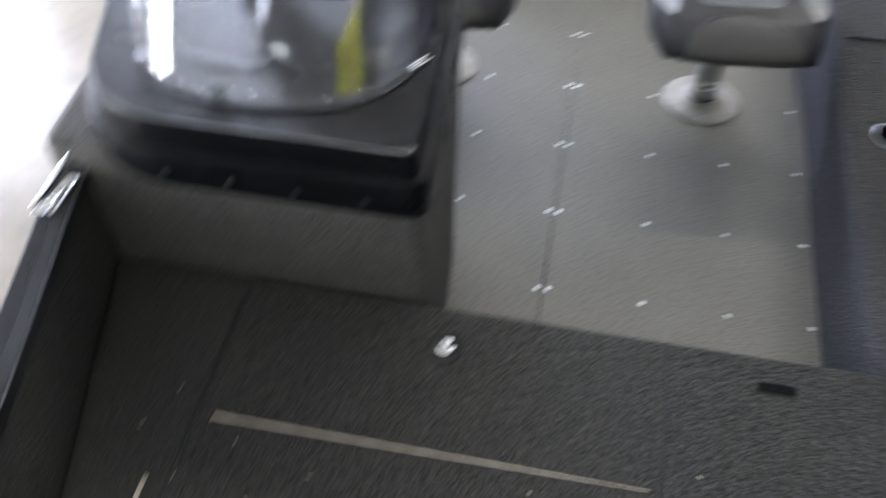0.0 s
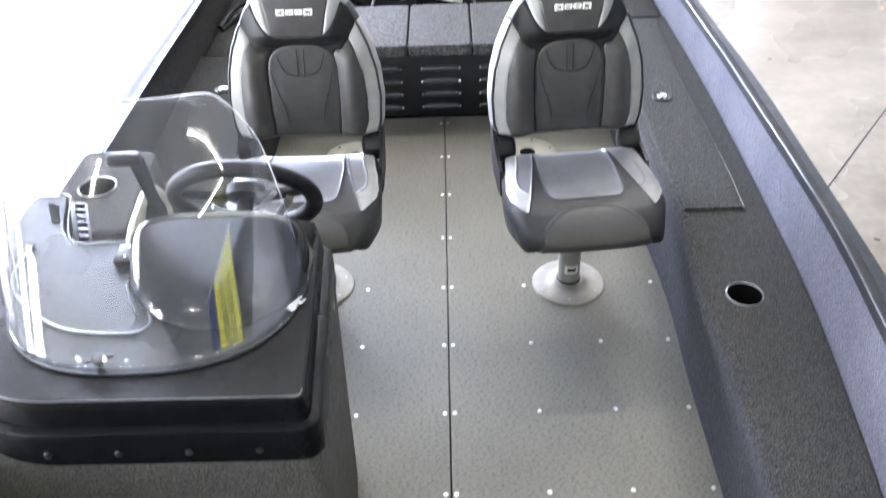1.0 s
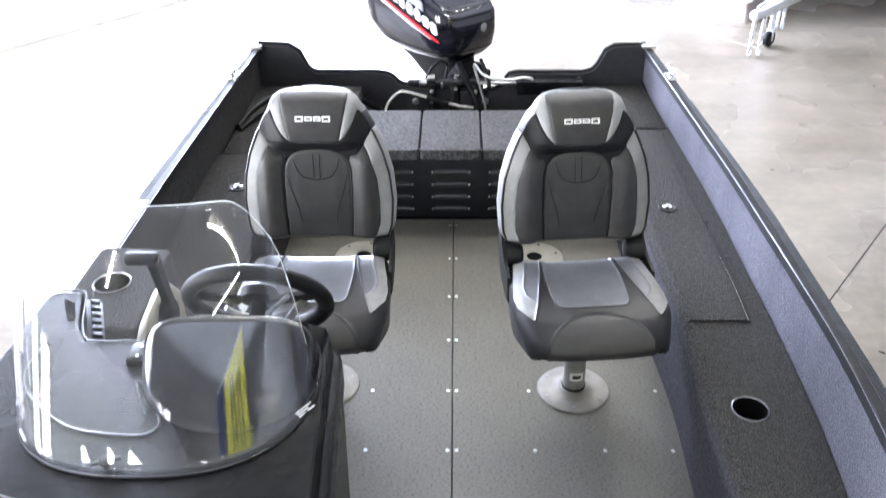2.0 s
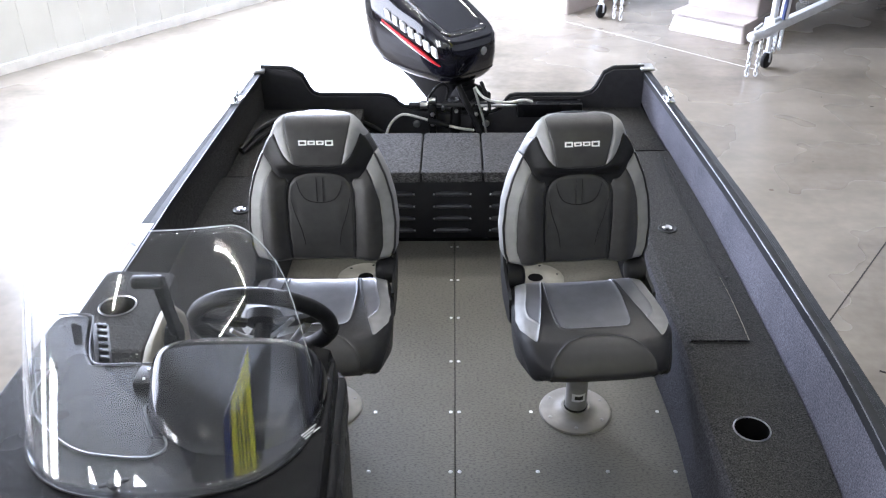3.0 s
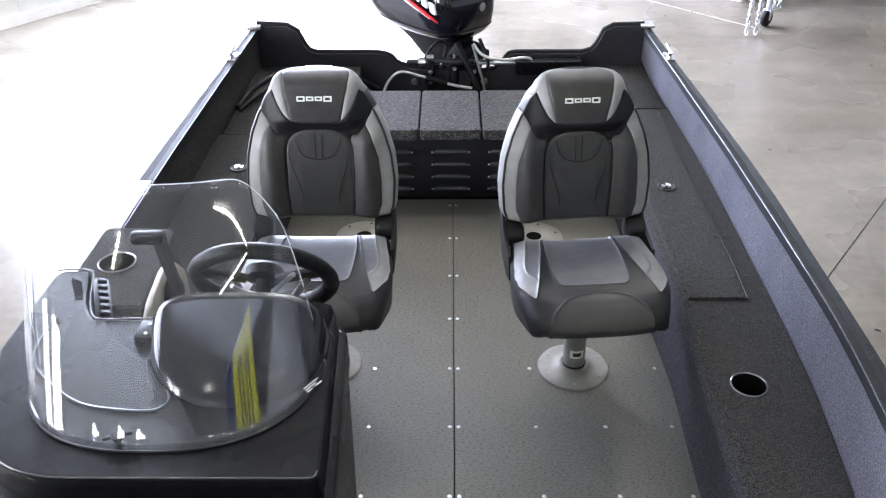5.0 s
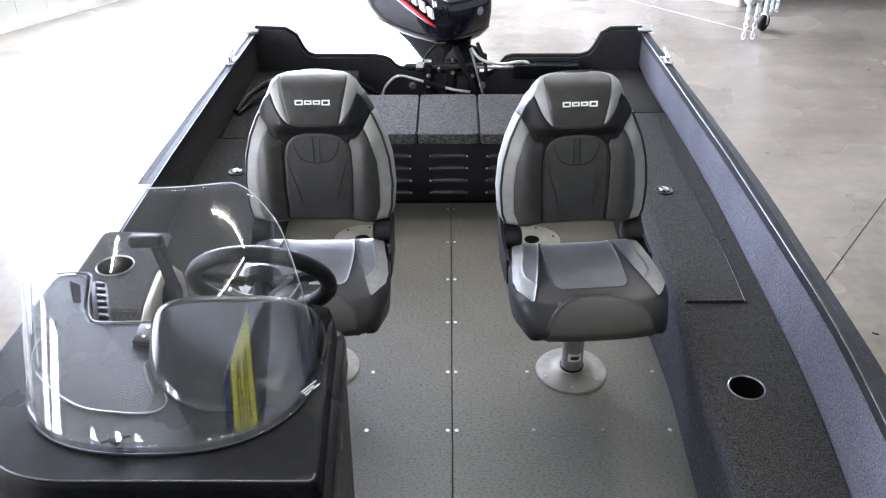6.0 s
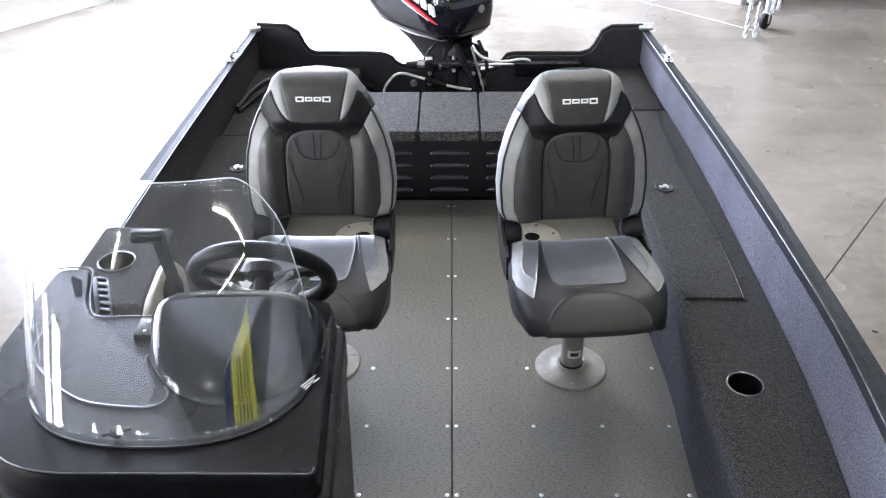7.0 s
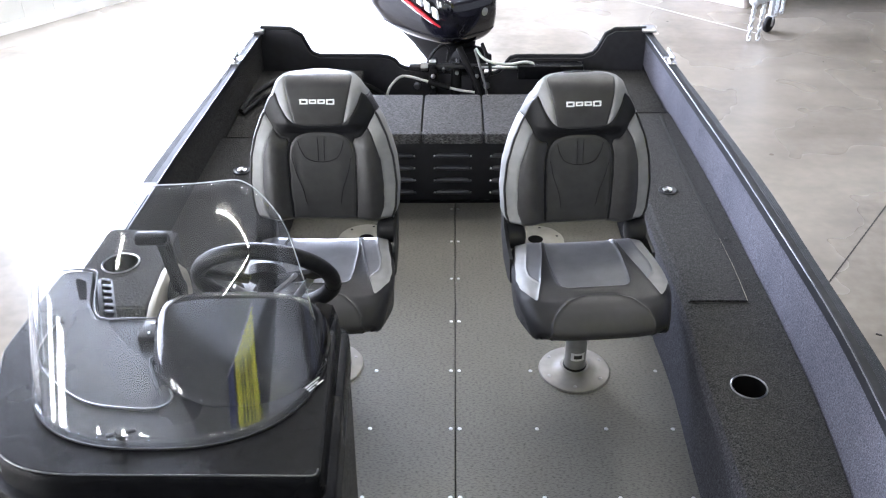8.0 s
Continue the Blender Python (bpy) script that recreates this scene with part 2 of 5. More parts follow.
_a.inputs[0].default_value = (0.97, 0.975, 0.98, 1)
_g.inputs["Roughness"].default_value = 0.02
_t.links.new(_f.outputs[0], _m.inputs[0])
_t.links.new(_a.outputs[0], _m.inputs[1])
_t.links.new(_g.outputs[0], _m.inputs[2])
_t.links.new(_m.outputs[0], _o.inputs[0])

# pale colour that stands for the highlight on the clear sheet's edge
ACRYLIC_EDGE = material("acrylic_edge_highlight", (0.42, 0.45, 0.47), 0.45)

# ---- building helpers ----


def thing(name, label, category, group="", kind="", at=(0, 0, 0)):
    ob = new(name)
    ob.location = at
    ob.empty_display_size = 0.05
    return tagged(ob, label, category, group, kind)


def finish(ob, mat, parent, label, smooth, at=None):
    if mat:
        ob.data.materials.append(mat)
    if smooth:
        ob.data.shade_smooth()
        ob.data.set_sharp_from_angle(angle=radians(smooth))
    if parent:
        ob.parent = parent
        # geometry is written in world metres: take the parent's place out again
        top, off = parent, Vector((0, 0, 0))
        while top:
            off += top.location
            top = top.parent
        ob.location = -off
    if label:
        tagged(ob, label)
    return ob


def part(name, bm, mat, parent=None, label="", smooth=38):
    """Links a bmesh as one mesh object under a thing or a part."""
    me = bpy.data.meshes.new(name)
    bm.to_mesh(me)
    bm.free()
    return finish(new(name, me), mat, parent, label, smooth)


def pypart(name, verts, faces, mat, parent=None, label="", smooth=38):
    me = bpy.data.meshes.new(name)
    me.from_pydata([tuple(v) for v in verts], [], [tuple(f) for f in faces])
    me.validate()
    me.update()
    return finish(new(name, me), mat, parent, label, smooth)


def block(x0, x1, y0, y1, z0, z1, bevel=0.0, seg=2):
    bm = bmesh.new()
    bmesh.ops.create_cube(bm, size=1)
    bmesh.ops.scale(bm, vec=(x1 - x0, y1 - y0, z1 - z0), verts=bm.verts)
    bmesh.ops.translate(bm, vec=((x0 + x1) / 2, (y0 + y1) / 2, (z0 + z1) / 2), verts=bm.verts)
    if bevel:
        bmesh.ops.bevel(bm, geom=bm.edges[:], offset=bevel, segments=seg, profile=0.5, affect="EDGES")
    return bm


def moved(bm, m):
    bmesh.ops.transform(bm, matrix=m, verts=bm.verts)
    return bm


def join(*bms):
    out = bms[0]
    for b in bms[1:]:
        me = bpy.data.meshes.new("tmp")
        b.to_mesh(me)
        b.free()
        out.from_mesh(me)
        bpy.data.meshes.remove(me)
    return out


def loft(rings, cap=True, closed=True):
    bm = bmesh.new()
    R = [[bm.verts.new(p) for p in r] for r in rings]
    n = len(rings[0])
    for a, b in zip(R, R[1:]):
        for i in range(n if closed else n - 1):
            j = (i + 1) % n
            bm.faces.new((a[i], a[j], b[j], b[i]))
    if cap:
        bm.faces.new(list(reversed(R[0])))
        bm.faces.new(R[-1])
    bmesh.ops.recalc_face_normals(bm, faces=bm.faces)
    return bm


def rounded(poly, seg=6):
    """Closed outline from corners (x, y, radius)."""
    out, n = [], len(poly)
    for i in range(n):
        p = Vector(poly[i][:2])
        r = poly[i][2]
        a, b = Vector(poly[i - 1][:2]) - p, Vector(poly[(i + 1) % n][:2]) - p
        if r <= 0:
            out.append((p.x, p.y))
            continue
        la, lb = a.length, b.length
        a.normalize()
        b.normalize()
        half = a.angle(b) / 2
        d = min(r / math.tan(half), la * 0.49, lb * 0.49)
        s, e = p + a * d, p + b * d
        k = max(seg, int(r * 50))
        for j in range(k + 1):
            t = j / k
            q = s * (1 - t) ** 2 + p * 2 * t * (1 - t) * 1.0 + e * t * t
            out.append((q.x, q.y))
    return out


def offset(outline, d):
    """Outline pushed outwards by d (counter-clockwise or clockwise alike)."""
    n = len(outline)
    area = sum(outline[i - 1][0] * outline[i][1] - outline[i][0] * outline[i - 1][1] for i in range(n))
    s = 1 if area > 0 else -1
    out = []
    for i in range(n):
        a, b = Vector(outline[i - 1]), Vector(outline[(i + 1) % n])
        t = (b - a)
        if t.length < 1e-9:
            t = Vector((1, 0))
        t.normalize()
        out.append((outline[i][0] + s * t.y * d, outline[i][1] - s * t.x * d))
    return out


def slab(outline, z0, z1, edge=0.004):
    """A plate of that outline with a softened upper edge."""
    rings = [[(x, y, z0) for x, y in outline], [(x, y, z1 - edge) for x, y in outline],
             [(x, y, z1 - edge * 0.3) for x, y in offset(outline, -edge * 0.3)], [(x, y, z1) for x, y in offset(outline, -edge)], [(x, y, z1) for x, y in offset(outline, -edge - 0.003)]]
    return loft(rings)


def tube(points, r, n=10, caps=True):
    pts = [Vector(p) for p in points]
    rings = []
    up = Vector((0, 0, 1))
    for i, p in enumerate(pts):
        t = (pts[min(i + 1, len(pts) - 1)] - pts[max(i - 1, 0)]).normalized()
        s = t.cross(up)
        if s.length < 1e-3:
            s = t.cross(Vector((1, 0, 0)))
        s.normalize()
        u = s.cross(t)
        rr = r[i] if isinstance(r, (list, tuple)) else r
        rings.append([p + (s * math.cos(2 * math.pi * k / n) + u * math.sin(2 * math.pi * k / n)) * rr for k in range(n)])
    return loft(rings, caps)


def smooth_path(points, k=6):
    """Catmull-Rom through the points."""
    P = [Vector(p) for p in points]
    P = [P[0] * 2 - P[1]] + P + [P[-1] * 2 - P[-2]]
    out = []
    for i in range(1, len(P) - 2):
        a, b, c, d = P[i - 1:i + 3]
        for j in range(k):
            t = j / k
            out.append(0.5 * (2 * b + (c - a) * t + (2 * a - 5 * b + 4 * c - d) * t * t + (3 * b - a - 3 * c + d) * t ** 3))
    out.append(P[-2])
    return out


def lathe(profile, n=32, at=(0, 0, 0), caps=False):
    rings = [[(at[0] + r * math.cos(2 * math.pi * k / n), at[1] + r * math.sin(2 * math.pi * k / n), at[2] + z) for k in range(n)]
             for r, z in profile]
    return loft(rings, caps)


def interp(table, v):
    xs, ys = [a for a, _ in table], [b for _, b in table]
    return float(np.interp(v, xs, ys))


# ---- showroom ----
def room_quad(a0, a1, b0, b1, z0, z1):
    """A box in the room's own directions."""
    bm = block(a0, a1, b0, b1, z0, z1)
    m = Matrix(((0.594, 0.805, 0, RO.x), (0.805, -0.594, 0, RO.y), (0, 0, 1, FLOOR_Z), (0, 0, 0, 1)))
    bmesh.ops.transform(bm, matrix=m, verts=bm.verts)
    bmesh.ops.recalc_face_normals(bm, faces=bm.faces)
    return bm


A0, A1, B0, B1, RH = -7.6, 10.0, 0.0, 15.0, 5.6
floor = tagged(part("floor", room_quad(A0 - 0.3, A1 + 0.3, B0 - 0.3, B1 + 0.3, -0.2, 0), CONCRETE, smooth=0),
               "mottled grey-brown polished concrete showroom floor", "floor", kind="structure")
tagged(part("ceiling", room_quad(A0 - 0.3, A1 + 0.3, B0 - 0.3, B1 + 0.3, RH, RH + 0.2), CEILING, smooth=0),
       "plain showroom ceiling, greyed to cut bounced light", "ceiling", kind="structure")


west = join(room_quad(A0, -7.0, -0.25, 0, 0, RH), room_quad(-1.8, -0.5, -0.25, 0, 0, RH), room_quad(-7.0, -1.8, -0.25, 0, 3.8, RH), room_quad(-0.5, 6.5, -0.25, 0, 0, 0.85),
            room_quad(-0.5, 6.5, -0.25, 0, 4.05, RH), room_quad(6.5, A1, -0.25, 0, 0, RH))
tagged(part("wall_west", west, WALL_WHITE, smooth=0), "white metal liner panel wall with a doorway and long window", "wall", kind="structure")
win = thing("window_1", "long aluminium-framed showroom window", "window", kind="structure")
for k in range(6):
    a = -0.5 + 7.0 * k / 5
    part("mullion", room_quad(a - 0.035, a + 0.035, -0.16, -0.09, 0.85, 4.05), ALU, win)
for z in (0.85, 3.98):
    part("window_frame", room_quad(-0.5, 6.5, -0.16, -0.09, z, z + 0.07), ALU, win)
tagged(part("wall_north", room_quad(A1, A1 + 0.25, B0, B1, 0, RH), WALL_GREY, smooth=0), "grey showroom end wall", "wall", kind="structure")
tagged(part("wall_east", room_quad(A0, A1, B1, B1 + 0.25, 0, RH), WALL_GREY, smooth=0), "grey showroom wall behind the trailers", "wall", kind="structure")
tagged(part("wall_south", room_quad(A0 - 0.25, A0, B0, B1, 0, RH), WALL_GREY, smooth=0), "grey showroom wall with overhead doors", "wall", kind="structure")
DOORS = [(1.2, 4.97, [(2.85, 3.15, 0.3, 3.3), (3.85, 4.35, 0.3, 3.6)]),
         (5.03, 9.0, [(6.22, 6.50, 3.46, 3.60), (7.15, 7.30, 4.02, 4.16), (7.64, 7.98, 4.26, 4.40)]),
         (10.4, 14.2, [(11.0, 11.5, 3.8, 4.1), (12.6, 13.1, 3.8, 4.1)])]
for k, (b0, b1, panes) in enumerate(DOORS):
    dr = thing("door_%d" % (k + 1), "grey-green sectional overhead door with daylight panes, closed", "overhead door", kind="structure")
    for j in range(7):
        part("door_section", room_quad(A0 + 0.02, A0 + 0.06, b0, b1, 0.02 + 0.66 * j, 0.66 * (j + 1)), DOOR_OLIVE, dr)
    for p0, p1, z0, z1 in panes:
        part("door_pane", room_quad(A0 + 0.062, A0 + 0.07, p0, p1, z0, z1), PANE, dr, "bright door window pane")
def lit_tube(name, strength):
    m = material(name, (0.9, 0.9, 0.88), 0.5)
    e = m.node_tree.nodes["Principled BSDF"]
    e.inputs["Emission Color"].default_value = (1.0, 0.965, 0.90, 1)
    e.inputs["Emission Strength"].default_value = strength
    return m


# two strengths, set to balance the light between bow and stern
TUBE_DIM, TUBE_BRIGHT = lit_tube("dim_lit_tube", 40), lit_tube("bright_lit_tube", 260)
STRIPS = [((-0.25, -1.93), (2.15, -2.02), TUBE_DIM), ((2.2, -2.12), (0.5, -2.85), TUBE_DIM), ((-2.33, -2.09), (-2.62, -2.52), TUBE_BRIGHT),
          # these four aft strips are unseen, added to light the stern and soften seat shadows
          ((0.7, 3.70), (3.1, 3.90), TUBE_BRIGHT), ((-2.7, 3.42), (-0.3, 3.62), TUBE_BRIGHT), ((-1.4, 5.4), (1.0, 5.6), TUBE_BRIGHT), ((1.4, 5.63), (3.8, 5.83), TUBE_BRIGHT)]
for (xa, ya), (xb, yb_), glow in STRIPS:
    mid, d_ = ((xa + xb) / 2, (ya + yb_) / 2, FLOOR_Z + RH), Vector((xb - xa, yb_ - ya, 0))
    sf_ = thing("strip_light", "long white fluorescent strip light under the ceiling, the aft ones added", "ceiling light", "ceiling strips", at=mid)
    mt_ = Matrix.Translation(mid) @ Matrix.Rotation(math.atan2(d_.y, d_.x), 4, "Z")
    L_ = d_.length / 2
    part("tray", moved(block(-L_ - 0.03, L_ + 0.03, -0.20, 0.20, -0.05, 0.0, 0.01), mt_), POST, sf_)
    part("tube", moved(tube([(-L_, 0, -0.075), (L_, 0, -0.075)], 0.014, 10), mt_), glow, sf_, "lit fluorescent tube")
yb = thing("hanging_banner", "yellow-green hanging banner with dark brush strokes", "banner", at=(2.3, -3.3, 3.4))
bmx = Matrix.Translation((2.3, -3.3, 0)) @ Matrix.Rotation(radians(42), 4, "Z")
part("cloth", moved(block(-0.85, 0.85, -0.004, 0.004, 2.1, 4.80), bmx), YELLOW, yb)
part("rod", moved(block(-0.9, 0.9, -0.015, 0.015, 4.80, 4.88, 0.01), bmx), ALU, yb)
for k in range(6):
    part("stroke", moved(block(-0.7 + 0.24 * k, -0.6 + 0.24 * k, 0.0045, 0.008, 2.5 + 0.25 * (k % 3), 4.3 + 0.2 * (k % 2)), bmx @ Matrix.Rotation(radians(4 * (k % 3) - 4), 4, "Y")), INK, yb)
bb = thing("hanging_banner", "narrow dark blue hanging banner", "banner", at=(2.3, -3.3, 3.4))
part("cloth", moved(block(-1.42, -1.02, -0.004, 0.004, 2.1, 4.80), bmx), BLUE, bb)
part("rod", moved(block(-1.45, -0.99, -0.015, 0.015, 4.80, 4.88, 0.01), bmx), ALU, bb)
tagged(part("baseboard", room_quad(-1.8, A1, 0.0, 0.02, 0, 0.09), SKIRT, smooth=0), "pale skirting board along the white wall", "baseboard", kind="structure")
ribs = None
for k in range(39):
    a = -1.65 + k * 0.3
    rb = room_quad(a, a + 0.03, 0.0, 0.006, 0.10, RH if a < -0.55 or a > 6.5 else 0.85)
    ribs = rb if ribs is None else join(ribs, rb)
tagged(part("trim", ribs, WALL_WHITE, smooth=0), "raised ribs of the white liner panels", "wall trim", kind="structure")

# ---- boat ----
SHEER = [(-2.6, 0.70), (-1.2, 0.64), (-0.4, 0.590), (0.0, 0.568), (0.3, 0.549), (0.6, 0.532), (0.95, 0.518), (1.3, 0.504), (1.65, 0.490), (2.1, 0.485), (2.7, 0.482)]        # gunwale height along y
INNER = [(-2.6, 0.26), (-1.6, 0.54), (-0.8, 0.728), (-0.35, 0.838), (0.0, 0.884), (0.3, 0.914), (0.6, 0.927), (1.0, 0.933), (1.5, 0.937), (2.0, 0.926), (2.7, 0.900)]
OUTER = [(-2.6, 0.32), (-1.6, 0.60), (-0.8, 0.785), (-0.35, 0.892), (0.0, 0.942), (0.3, 0.961), (0.6, 0.973), (1.0, 0.986), (1.4, 0.985), (1.75, 0.978), (2.1, 0.960), (2.7, 0.932)]
BOX_Z, DECK_Z, BENCH_Z, TRANSOM_Y = 0.30, 0.35, 0.325, 2.70
DECK_Y = -0.352
YS = [-2.6 + i * 0.1 for i in range(54)]
YS[-1] = TRANSOM_Y


def spline(table):
    p = smooth_path([(a, b, 0) for a, b in table], 12)
    return [(q.x, q.y) for q in p]


SHEER, INNER, OUTER = spline(SHEER), spline(INNER), spline(OUTER)


def gunwale(y, sgn):
    """Inner edge, outer edge and height of the rail; the port rail stands a little wider of the floor seam."""
    k = min(1.0, max(0.0, (y + 0.2) / 0.8)) if sgn < 0 else 0.0
    return interp(INNER, y) + 0.020 * k, interp(OUTER, y) + 0.018 * k, interp(SHEER, y) + 0.006 * k


def hull_section(y):
    zs, xi, xo = interp(SHEER, y), interp(INNER, y), interp(OUTER, y)
    k = min(1, max(0, (y + 2.6) / 2.2))
    return [(xo - 0.02, zs - 0.035), (xo - 0.03, zs - 0.3), (xo * 0.93 - 0.02, -0.12), (xo * 0.80, -0.26), (0.0, -0.36 + 0.25 * (1 - k) ** 2)]


boat = thing("boat_hull", "black aluminium fishing boat hull with carpeted inner sides", "boat", kind="structure")
rings = []
for y in YS:
    s = hull_section(y)
    rings.append([(x, y, z) for x, z in s] + [(-x - (0.026 if z > 0 else 0.0), y, z) for x, z in reversed(s[:-1])])
part("hull_shell", loft(rings, cap=False, closed=False), HULL, boat, "black painted hull plating")
for sgn, nm in ((1, "a"), (-1, "b")):
    inner = []
    for y in YS:
        xi, xo, zs = gunwale(y, sgn)
        inner.append([(sgn * (xi + 0.004), y, zs - 0.010), (sgn * (xi + 0.006), y, zs - 0.10), (sgn * (xi + 0.010), y, 0.20), (sgn * (xi - 0.02), y, -0.05)])
    # one carpet both sides: lit colour to starboard, shaded colour to port
    part("side_lining", loft(inner, cap=False, closed=False), CARPET_LINING_LIT if sgn > 0 else CARPET, boat, "carpet lining on the hull side, blue window light put into its colour" if sgn > 0 else "carpet lining on the hull side, its shade put in as darker carpet")
    rail = []
    for y in YS:
        xi, xo, zs = gunwale(y, sgn)
        w = xo - xi
        prof = [(xi - 0.004, zs - 0.030), (xi - 0.004, zs - 0.003), (xi, zs + 0.001)]
        for k in range(5):       # fine grooves along the top
            u0 = xi + w * (0.36 + 0.11 * k)
            prof += [(u0, zs + 0.002), (u0 + w * 0.02, zs + 0.0008), (u0 + w * 0.04, zs + 0.0008), (u0 + w * 0.06, zs + 0.002)]
        prof += [(xo - 0.006, zs), (xo, zs - 0.008), (xo, zs - 0.045), (xo - 0.015, zs - 0.05)]
        rail.append([(sgn * x, y, z) for x, z in prof])
    part("gunwale_rail", loft(rail, cap=True), RAIL, boat, "dark ribbed extruded gunwale rail")
    # added tube that draws the bright reflection on the rail's inner edge
    part("rail_glint", tube([(sgn * (gunwale(y, sgn)[0] - 0.0035), y, gunwale(y, sgn)[2] - 0.001) for y in YS], 0.0017, 6), RAIL_GLINT, boat, "thin bead added for the highlight along the rail edge")
# pale sticker with a red edge on the port rail
sk = thing("rail_sticker", "pale sticker with a red edge on the dark rail", "sticker", at=(-0.97, 0.96, 0.53))


def on_rail(u0, u1, y0, y1, lift):
    rows = []
    for k in range(9):
        y = y0 + (y1 - y0) * k / 8
        xi, xo, zs = gunwale(y, -1)
        xa, xb = -(xi + (xo - xi) * u0), -(xi + (xo - xi) * u1)
        rows.append([(xa, y, zs + 0.0022), (xb, y, zs + 0.0022), (xb, y, zs + lift), (xa, y, zs + lift)])
    return loft(rows, cap=True)


part("sheet", on_rail(0.04, 0.92, 0.72, 1.085, 0.0032), STICKER, sk)
part("red_edge", on_rail(0.74, 0.84, 0.72, 1.08, 0.0038), FADED_RED, sk, "faded red edge line")
for u0, u1, y0, y1 in ((0.42, 0.56, 0.938, 0.952), (0.30, 0.38, 0.930, 0.945), (0.60, 0.68, 0.946, 0.956), (0.20, 0.26, 0.926, 0.940)):
    part("print_bar", on_rail(u0, u1, y0, y1, 0.0038), INK, sk)
# keel cradle under the hull
for yc in (-0.9, 1.7):
    pc = thing("boat_cradle", "black timber cradle under the hull", "boat stand", "cradles under the boat")
    part("bunk", block(-0.55, 0.55, yc - 0.08, yc + 0.08, -0.50, -0.34, 0.01), RUBBER, pc)
    for sx in (-0.4, 0.4):
        part("leg", block(sx - 0.06, sx + 0.06, yc - 0.06, yc + 0.06, FLOOR_Z, -0.50, 0.006), RUBBER, pc)

# transom with its raised corners and motor cut-out
tr = [(-0.925, -0.2), (-0.925, 0.502), (-0.78, 0.495), (-0.735, 0.465), (-0.705, 0.40), (-0.685, 0.375), (-0.65, 0.362), (-0.36, 0.360), (-0.315, 0.352),
      (-0.290, 0.338), (-0.272, 0.315), (-0.245, 0.300), (-0.20, 0.292), (-0.12, 0.284), (0.06, 0.266), (0.16, 0.264), (0.205, 0.276), (0.238, 0.300), (0.256, 0.331), (0.272, 0.350), (0.30, 0.357),
      (0.62, 0.356), (0.665, 0.37), (0.69, 0.40), (0.72, 0.465), (0.76, 0.487), (0.905, 0.49), (0.905, -0.2)]
part("transom", loft([[(x, TRANSOM_Y - 0.035, z) for x, z in tr], [(x, TRANSOM_Y + 0.01, z) for x, z in tr]]), BLACK_PAINT, boat, "black transom board with a motor cut-out", smooth=30)
cap_path = [(x, TRANSOM_Y - 0.012, z + 0.004) for x, z in tr[1:-1]]
part("transom_cap", tube(cap_path, 0.012, 8), RAIL, boat, "thin dark cap along the transom edge")
for sx in (-1, 1):
    part("corner_cap", block(sx * 0.918 - 0.034 - (0.014 if sx < 0 else 0), sx * 0.918 + 0.030 - (0.014 if sx < 0 else 0), TRANSOM_Y - 0.055, TRANSOM_Y + 0.03, 0.486, 0.499 + (0.006 if sx < 0 else 0), 0.004), ALU, boat, "cast aluminium corner cap")
    for dx in (-0.184, 0.155):
        if sx > 0:
            part("bolt", moved(lathe([(0, 0), (0.018, 0), (0.018, 0.004), (0.012, 0.012), (0, 0.013)], 14), Matrix.Translation((dx, TRANSOM_Y - 0.036, 0.222)) @ Matrix.Rotation(radians(90), 4, "X")), ALU, boat)

# cockpit floor sheets
deck_floor = thing("cockpit_floor", "grey woven vinyl boat floor laid in two sheets", "boat floor", kind="structure")
part("floor_sheet", block(-0.86, -0.0012, DECK_Y - 0.02, 1.90, -0.03, 0.0, 0.0015, 1), VINYL_FLOOR, deck_floor)
part("floor_sheet", block(0.0012, 0.86, DECK_Y - 0.02, 1.90, -0.03, 0.0, 0.0015, 1), VINYL_FLOOR, deck_floor)
part("floor_base", block(-0.8, 0.8, DECK_Y - 0.1, TRANSOM_Y - 0.05, -0.06, -0.035), PLASTIC_FLAT, deck_floor, "dark plank below the floor sheets")
screw_mesh = None
ROW = 0.262
for r in range(0, 8):
    y = (7 - r) * ROW
    if y > 1.86:
        continue
    for x in (-0.252, -0.0135, 0.0125, 0.240, 0.443, 0.638):
        if y > 1.3 and abs(x) > 0.05:
            continue
        if screw_mesh is None:
            s = part("screw", lathe([(0.0, 0.0022), (0.0035, 0.0020), (0.0060, 0.0010), (0.0066, -0.001)], 10), ALU, deck_floor)
            s.location = (x, y, 0)
            screw_mesh = s.data
        else:
            s = new("screw", screw_mesh)
            s.parent, s.location = deck_floor, (x, y, 0)


# ---- starboard storage box ----
def ribbon_solid(left, right, z0, z1, edge=0.012):
    """A long solid between two plan curves with a rounded upper inner edge."""
    rings = []
    arc = [math.pi / 2 * k / 6 for k in range(7)]
    for (xa, ya), (xb, yb) in zip(left, right):
        rings.append([(xb, yb, z0), (xb, yb, z1), (xa + edge * 1.2, ya, z1)] + [(xa + edge * (1 - math.sin(a)), ya, z1 - edge * (1 - math.cos(a))) for a in arc] + [(xa, ya, z1 - edge * 1.2), (xa + 0.012, ya, z0)])
    return loft(rings)


BOX_IN = spline([(-0.36, 0.640), (0.0, 0.645), (0.35, 0.650), (0.70, 0.662), (1.0, 0.652), (1.3, 0.652), (2.2, 0.655)])
ys = [-0.345 + i * 0.05 for i in range(49)] + [2.138]
left = [(interp(BOX_IN, y), y) for y in ys]
right = [(interp(INNER, y) + 0.004, y) for y in ys]
box = thing("storage_box", "dark grey carpeted storage box along the boat side", "storage box", kind="structure")
part("carcass", ribbon_solid(left, right, 0.0, BOX_Z, 0.042), CARPET, box)


